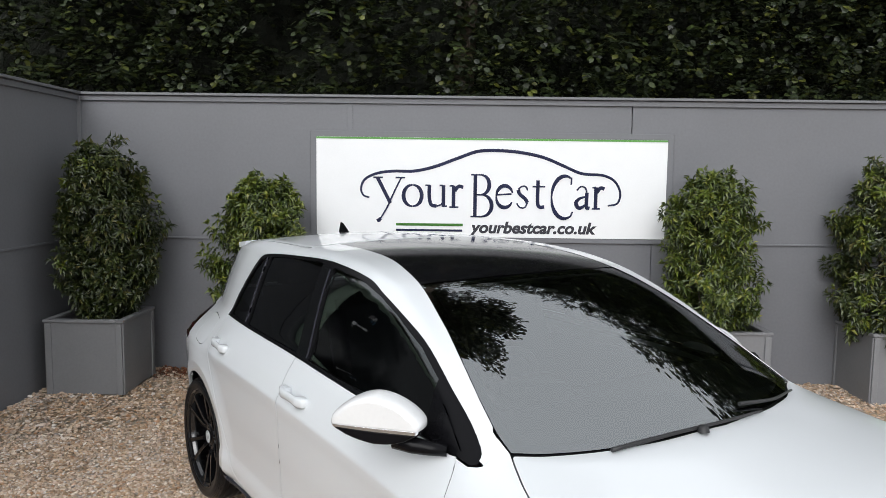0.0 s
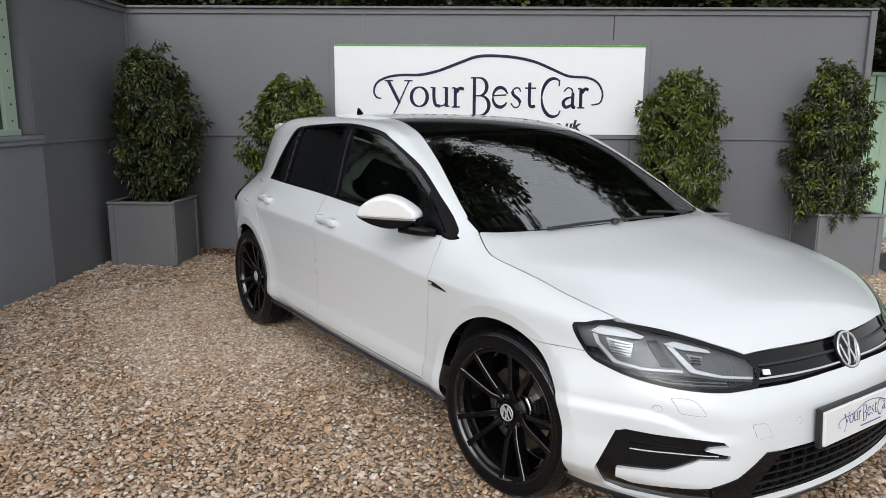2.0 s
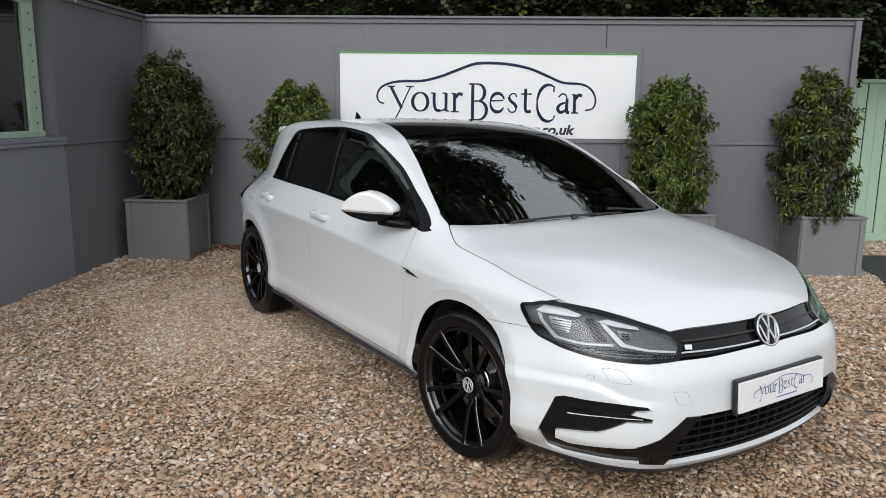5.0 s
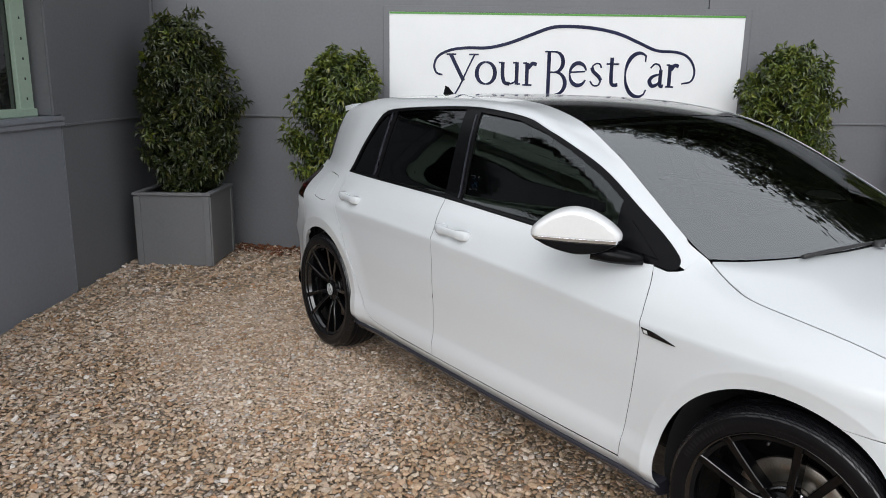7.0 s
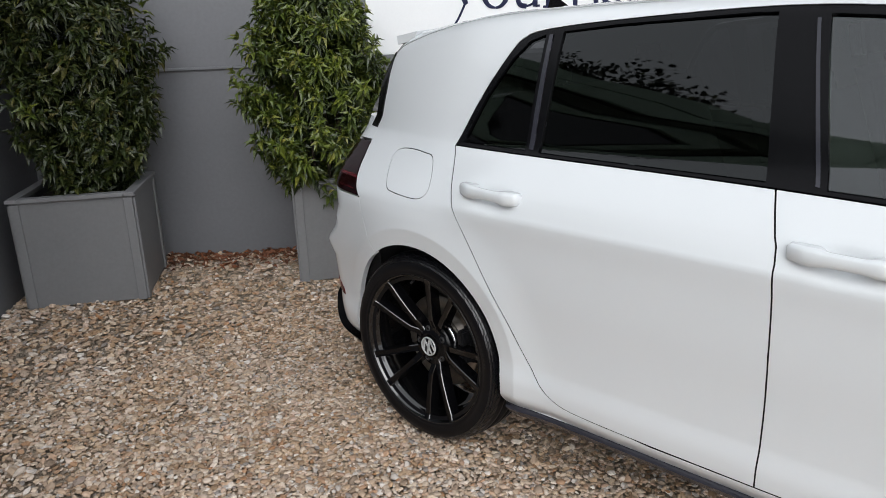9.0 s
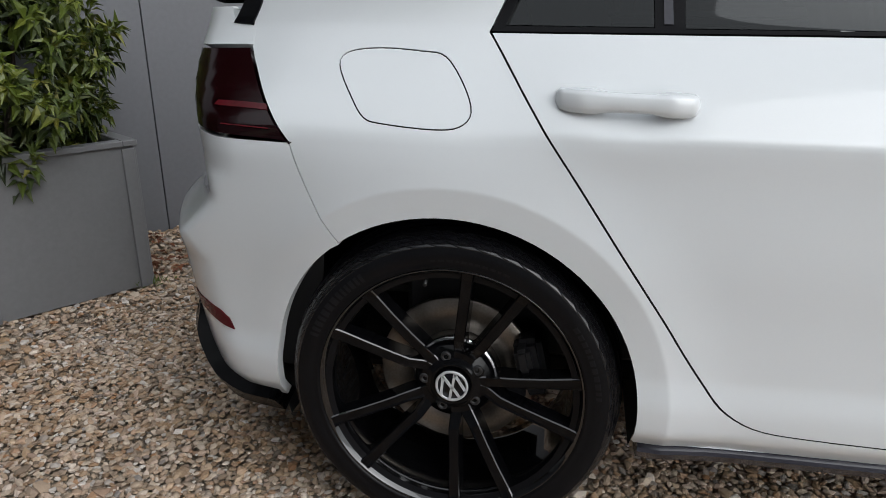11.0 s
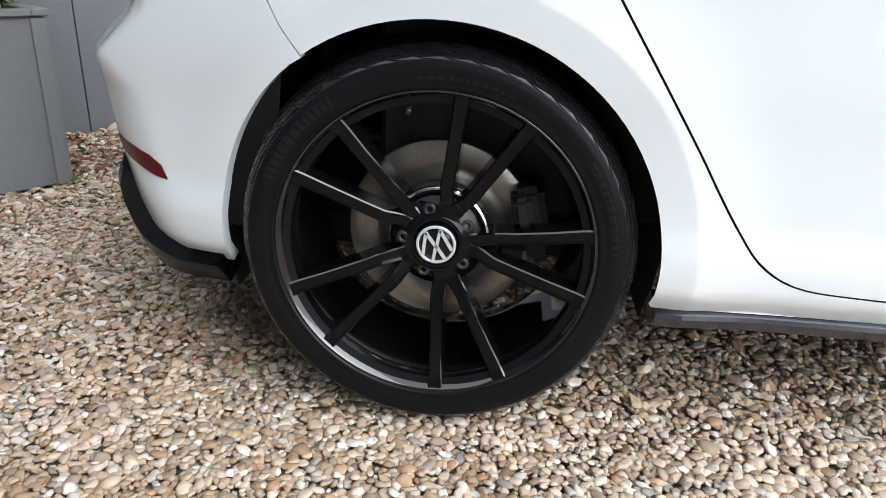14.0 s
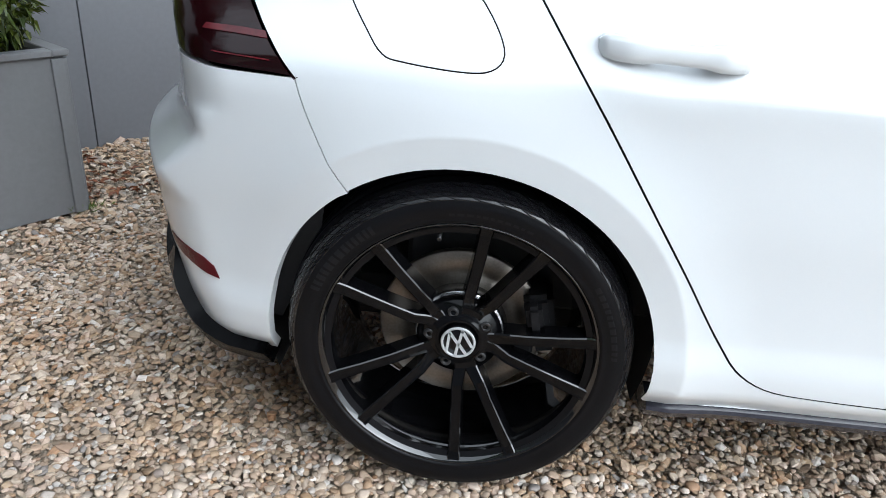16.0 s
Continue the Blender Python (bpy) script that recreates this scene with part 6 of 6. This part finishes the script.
def tree(x, y, height, spread, seed, trunk=.16, leaves=9000, low=.32):
    """A tree: tapered trunk, forked limbs and a crown of leaf sprays with gaps."""
    rng = np.random.default_rng(seed)
    t = yard_thing("tree", "broad leafy tree standing beyond the yard", "tree", x, y, -.1)
    limbs, tips = [rod([(0, 0, 0), (.05, .02, height * .3), (0, .1, height * .62), (.1, .05, height * .85)], trunk, 10, .25)], []
    for k in range(16):
        a, s = rng.uniform(0, 6.28), rng.uniform(low, .85)
        r = spread * rng.uniform(.55, 1.0) * (1.15 - s * .5)
        p0 = np.array((0, .05, height * s))
        p2 = p0 + (r * math.cos(a), r * math.sin(a), height * rng.uniform(.06, .24))
        p1 = (p0 + p2) / 2 + (0, 0, height * .05)
        limbs.append(rod(through_knots([p0, p1, p2], 6), trunk * .32, 6, .2))
        tips += [p1 * .4 + p2 * .6, p2, p2 * .8 + p1 * .2 + rng.normal(0, .3, 3)]
    part("trunk", merged(*limbs), BARK, t)
    # boughs: each tip carries a few dense sprays of leaves, with open gaps between them
    sprays = np.concatenate([q + rng.normal(0, 1, (9, 3)) * (spread * .20, spread * .20, spread * .13) for q in tips])
    n = leaves // len(sprays)
    pts = np.concatenate([q + rng.normal(0, 1, (n, 3)).clip(-1.6, 1.6) * (.20, .20, .13) for q in sprays])
    way = rng.normal(0, 1, (len(pts), 3)) + (0, 0, -.4)
    up = np.tile((0, 0, 1.0), (len(pts), 1)) + rng.normal(0, .4, (len(pts), 3))
    ln = rng.uniform(.10, .17, len(pts))
    part("crown", round_leaves("crown", pts, way, up, ln, ln * .7, HEDGE_LEAF), None, t)
    return t


tree(-1.0, 3.6, 8.0, 2.2, 21)
tree(3.25, 1.2, 12.0, 2.3, 22, leaves=30000, low=.52)
tree(9.6, 4.0, 7.4, 2.3, 24)
tree(-6.6, -2.0, 7.4, 2.0, 25)

# ---- loose gravel ----
def pebble_shapes(kind, count, rng):
    """A few rounded stone shapes, as vertices and triangles."""
    bm = bmesh.new()
    if kind == "fine":
        bmesh.ops.create_icosphere(bm, subdivisions=2, radius=1)
    else:
        bmesh.ops.create_icosphere(bm, subdivisions=1, radius=1)
    v = np.array([p.co[:] for p in bm.verts])
    f = np.array([[p.index for p in t.verts] for t in bm.faces])
    bm.free()
    shapes = []
    for k in range(count):
        s = np.array([1 + .46 * noise.noise(Vector(p * 1.1) + Vector((k * 7.3, 0, 0))) + .2 * noise.noise(Vector(p * 2.4) + Vector((0, k * 5.1, 0))) for p in v])
        w = v * s[:, None]
        # broken flint: a few flat cleaved sides
        for side in range(5):
            way = rng.normal(0, 1, 3)
            way /= np.linalg.norm(way)
            over = np.maximum(w @ way - rng.uniform(.66, .92), 0)
            w = w - over[:, None] * way
        shapes.append(w)
    return shapes, f


def gravel(name, label, x, y, size, kind, seed, flat_z=0.0, stone=None):
    rng = np.random.default_rng(seed)
    shapes, f = pebble_shapes(kind, 14, rng)
    n = len(x)
    pick = rng.integers(0, 14, n)
    a, b = rng.uniform(0, 6.28, n), rng.normal(0, .32, n)
    sc = np.stack([size * rng.uniform(.9, 1.45, n), size * rng.uniform(.75, 1.1, n), size * rng.uniform(.34, .62, n)], 1)
    v = np.stack(shapes)[pick] * sc[:, None, :]
    cb, sb = np.cos(b)[:, None], np.sin(b)[:, None]
    v = np.stack([v[..., 0] * cb + v[..., 2] * sb, v[..., 1], -v[..., 0] * sb + v[..., 2] * cb], -1)
    ca, sa = np.cos(a)[:, None], np.sin(a)[:, None]
    v = np.stack([v[..., 0] * ca - v[..., 1] * sa, v[..., 0] * sa + v[..., 1] * ca, v[..., 2]], -1)
    swell = .006 * np.sin(x * 9.1 + 2.3 * np.sin(y * 5.7)) * np.sin(y * 8.3 + 1.9 * np.sin(x * 6.1)) + .003 * np.sin(x * 23 + y * 17)
    z = ground_z(x, y) + swell + rng.uniform(-.45, .35, n) * size + flat_z
    v += np.stack([x, y, z], 1)[:, None, :]
    tris = (np.arange(n)[:, None, None] * v.shape[1] + f[None]).reshape(-1, 3)
    ob = new(name, raw_mesh(name, v.reshape(-1, 3), tris, stone or STONE, kind == "fine"))
    return tagged(ob, label, "gravel", kind="stuff")


def scatter(x0, x1, y0, y1, pitch, seed, keep):
    rng = np.random.default_rng(seed)
    gx, gy = np.meshgrid(np.arange(x0, x1, pitch), np.arange(y0, y1, pitch * .87))
    gx = gx + (np.arange(len(gx)) % 2)[:, None] * pitch / 2
    x, y = gx.ravel() + rng.uniform(-.42, .42, gx.size) * pitch, gy.ravel() + rng.uniform(-.42, .42, gx.size) * pitch
    lx = (x + 4.516) * _c + (y + .9) * _s
    ly = -(x + 4.516) * _s + (y + .9) * _c
    k = keep(x, y, lx, ly)
    return x[k], y[k]


near = lambda x, y: (x > -2.75) & (x < -.05) & (y > -1.75) & (y < .15)
close = lambda x, y: (x > -2.08) & (x < -.50) & (y > -1.72) & (y < -.78)
in_yard = lambda x, y, lx, ly: (lx > .02) & (ly < -.01) & (lx < 7.38 + .24 * np.clip(ly, -3.2, 0) + .04 * np.sin(ly * 7))
px, py = scatter(-2.75, -.05, -1.72, .15, .0126, 1, lambda x, y, lx, ly: near(x, y) & close(x, y) & in_yard(x, y, lx, ly))
sizes = .0079 * np.random.default_rng(2).lognormal(0, .27, len(px)).clip(.5, 1.8)
# the stones that lie nearest to the eye are pieces of their own
single = np.argsort(np.hypot((px + 1.35) * .6, py + 1.36))[:300]
rest = np.setdiff1d(np.arange(len(px)), single)
rng = np.random.default_rng(6)
shapes, tris = pebble_shapes("fine", 14, rng)
STONE_MESHES = [raw_mesh("stone", v, tris, STONE_PIECE, True) for v in shapes]
for i in single:
    o = new("stone", STONE_MESHES[rng.integers(0, 14)])
    o.parent = GROUND
    r = sizes[i]
    o.matrix_basis = pose(px[i], py[i], float(ground_z(px[i], py[i])) + rng.uniform(-.4, .4) * r, math.degrees(rng.normal(0, .3)), math.degrees(rng.normal(0, .3)), rng.uniform(0, 360)) @ Matrix.Diagonal((r * rng.uniform(.9, 1.45), r * rng.uniform(.75, 1.1), r * rng.uniform(.34, .62), 1))


def patchy(x, y, share, seed):
    """True for the browner stones, which lie in patches."""
    drift = np.sin(x * 3.9 + 1.7 * np.sin(y * 4.3)) * np.sin(y * 4.7 + 1.3 * np.sin(x * 3.1)) + .6 * np.sin(x * 11 + y * 7) * np.sin(y * 13 - x * 5)
    return np.random.default_rng(seed).uniform(0, 1, len(x)) < share + .26 * drift


brown = patchy(px[rest], py[rest], .20, 14)
for some, tone, seed in ((rest[~brown], STONE, 3), (rest[brown], BROWN_STONE, 5)):
    gravel("gravel", "loose cream and brown flint gravel", px[some], py[some], sizes[some], "fine", seed, stone=tone)

def strew(px, py, share, size, spread, kind, seed):
    brown_ones = patchy(px, py, share, seed)
    for is_brown in (False, True):
        k = brown_ones == is_brown
        gravel("gravel", "loose brown flint gravel, more of it towards the drive" if is_brown else "loose cream and brown flint gravel", px[k], py[k], (size * np.random.default_rng(seed + 1).lognormal(0, spread, len(px)).clip(.5, 2.2))[k], kind, seed + 3 + is_brown, stone=BROWN_STONE if is_brown else STONE)


px, py = scatter(-2.75, -.05, -1.75, .15, .0150, 9, lambda x, y, lx, ly: near(x, y) & ~close(x, y) & in_yard(x, y, lx, ly))
strew(px, py, .34, .0088, .28, "coarse", 10)
# the rest of the yard, a little coarser where it lies further off
qx, qy = scatter(-4.6, 5.6, -4.2, 5.6, .0194, 4, lambda x, y, lx, ly: (y > -2.8) & (x < 3.55) & ~near(x, y) & in_yard(x, y, lx, ly) & (np.hypot(x - .3, y + .6) < 6.0) & ~((x > -1.0) & (x < 1.75) & (np.abs(y) < .5)) & (ly > -5.6) & (lx < 7.3))
# sparser, larger stones on the far side of the car and by the planters
far_side = (qy > .45) | (np.hypot(qx, qy) > 4.2) | (qx < -2.75)
keep_one = ~far_side | (np.random.default_rng(33).uniform(0, 1, len(qx)) < .62)
qx, qy, far_side = qx[keep_one], qy[keep_one], far_side[keep_one]
strew(qx, qy, .38 + .52 * smooth(-1.2, 2.2, qx - .25 * qy), np.where(far_side, .0116, .0101), .28, "coarse", 20)
# a thin strip at the foot of the metal fence
sx_, sy_ = scatter(-2.5, 4.5, 4.0, 10.0, .035, 7, lambda x, y, lx, ly: (lx > 7.3) & (lx < 11) & (ly > .58) & (ly < 1.55))
gravel("gravel", "loose flint stones along the metal fence", sx_, sy_, np.full(len(sx_), .02), "coarse", 8)

# fallen leaves at the foot of fence and planters
rng = np.random.default_rng(12)
n = 420
lx, ly = rng.uniform(.68, 1.50, n), -np.abs(rng.normal(0, .13, n)) - .02
lx[:90], ly[:90] = rng.uniform(2.05, 2.4, 90), rng.uniform(-.65, -.05, 90)
w = np.stack([-4.516 + lx * _c - ly * _s, -.9 + lx * _s + ly * _c], 1)
base = np.concatenate([w, (ground_z(w[:, 0], w[:, 1]) + .012)[:, None]], 1)
way = rng.normal(0, 1, (n, 3)) * (1, 1, .15)
ln = rng.uniform(.03, .06, n)
litter = new("leaf_litter", leaf_mesh("leaf_litter", base, way, np.tile((0, 0, 1.0), (n, 1)) + rng.normal(0, .3, (n, 3)), ln, ln * .5, DEAD_LEAF))
tagged(litter, "brown fallen leaves at the foot of the fence", "leaf litter", kind="stuff")

# a tuft of moss and grass at the corner of the second planter
rng = np.random.default_rng(17)
n = 90
lx, ly = 2.085 + rng.normal(0, .028, n), -.695 + rng.normal(0, .014, n)
w = np.stack([-4.516 + lx * _c - ly * _s, -.9 + lx * _s + ly * _c], 1)
base = np.concatenate([w, ground_z(w[:, 0], w[:, 1])[:, None]], 1)
way = rng.normal(0, .6, (n, 3)) + (0, 0, 1.0)
ln = rng.uniform(.014, .038, n)
tuft = new("grass_tuft", leaf_mesh("grass_tuft", base, way, rng.normal(0, 1, (n, 3)), ln, ln * .16, MOSS))
tagged(tuft, "small green grass tuft at a planter's foot", "grass", kind="stuff")
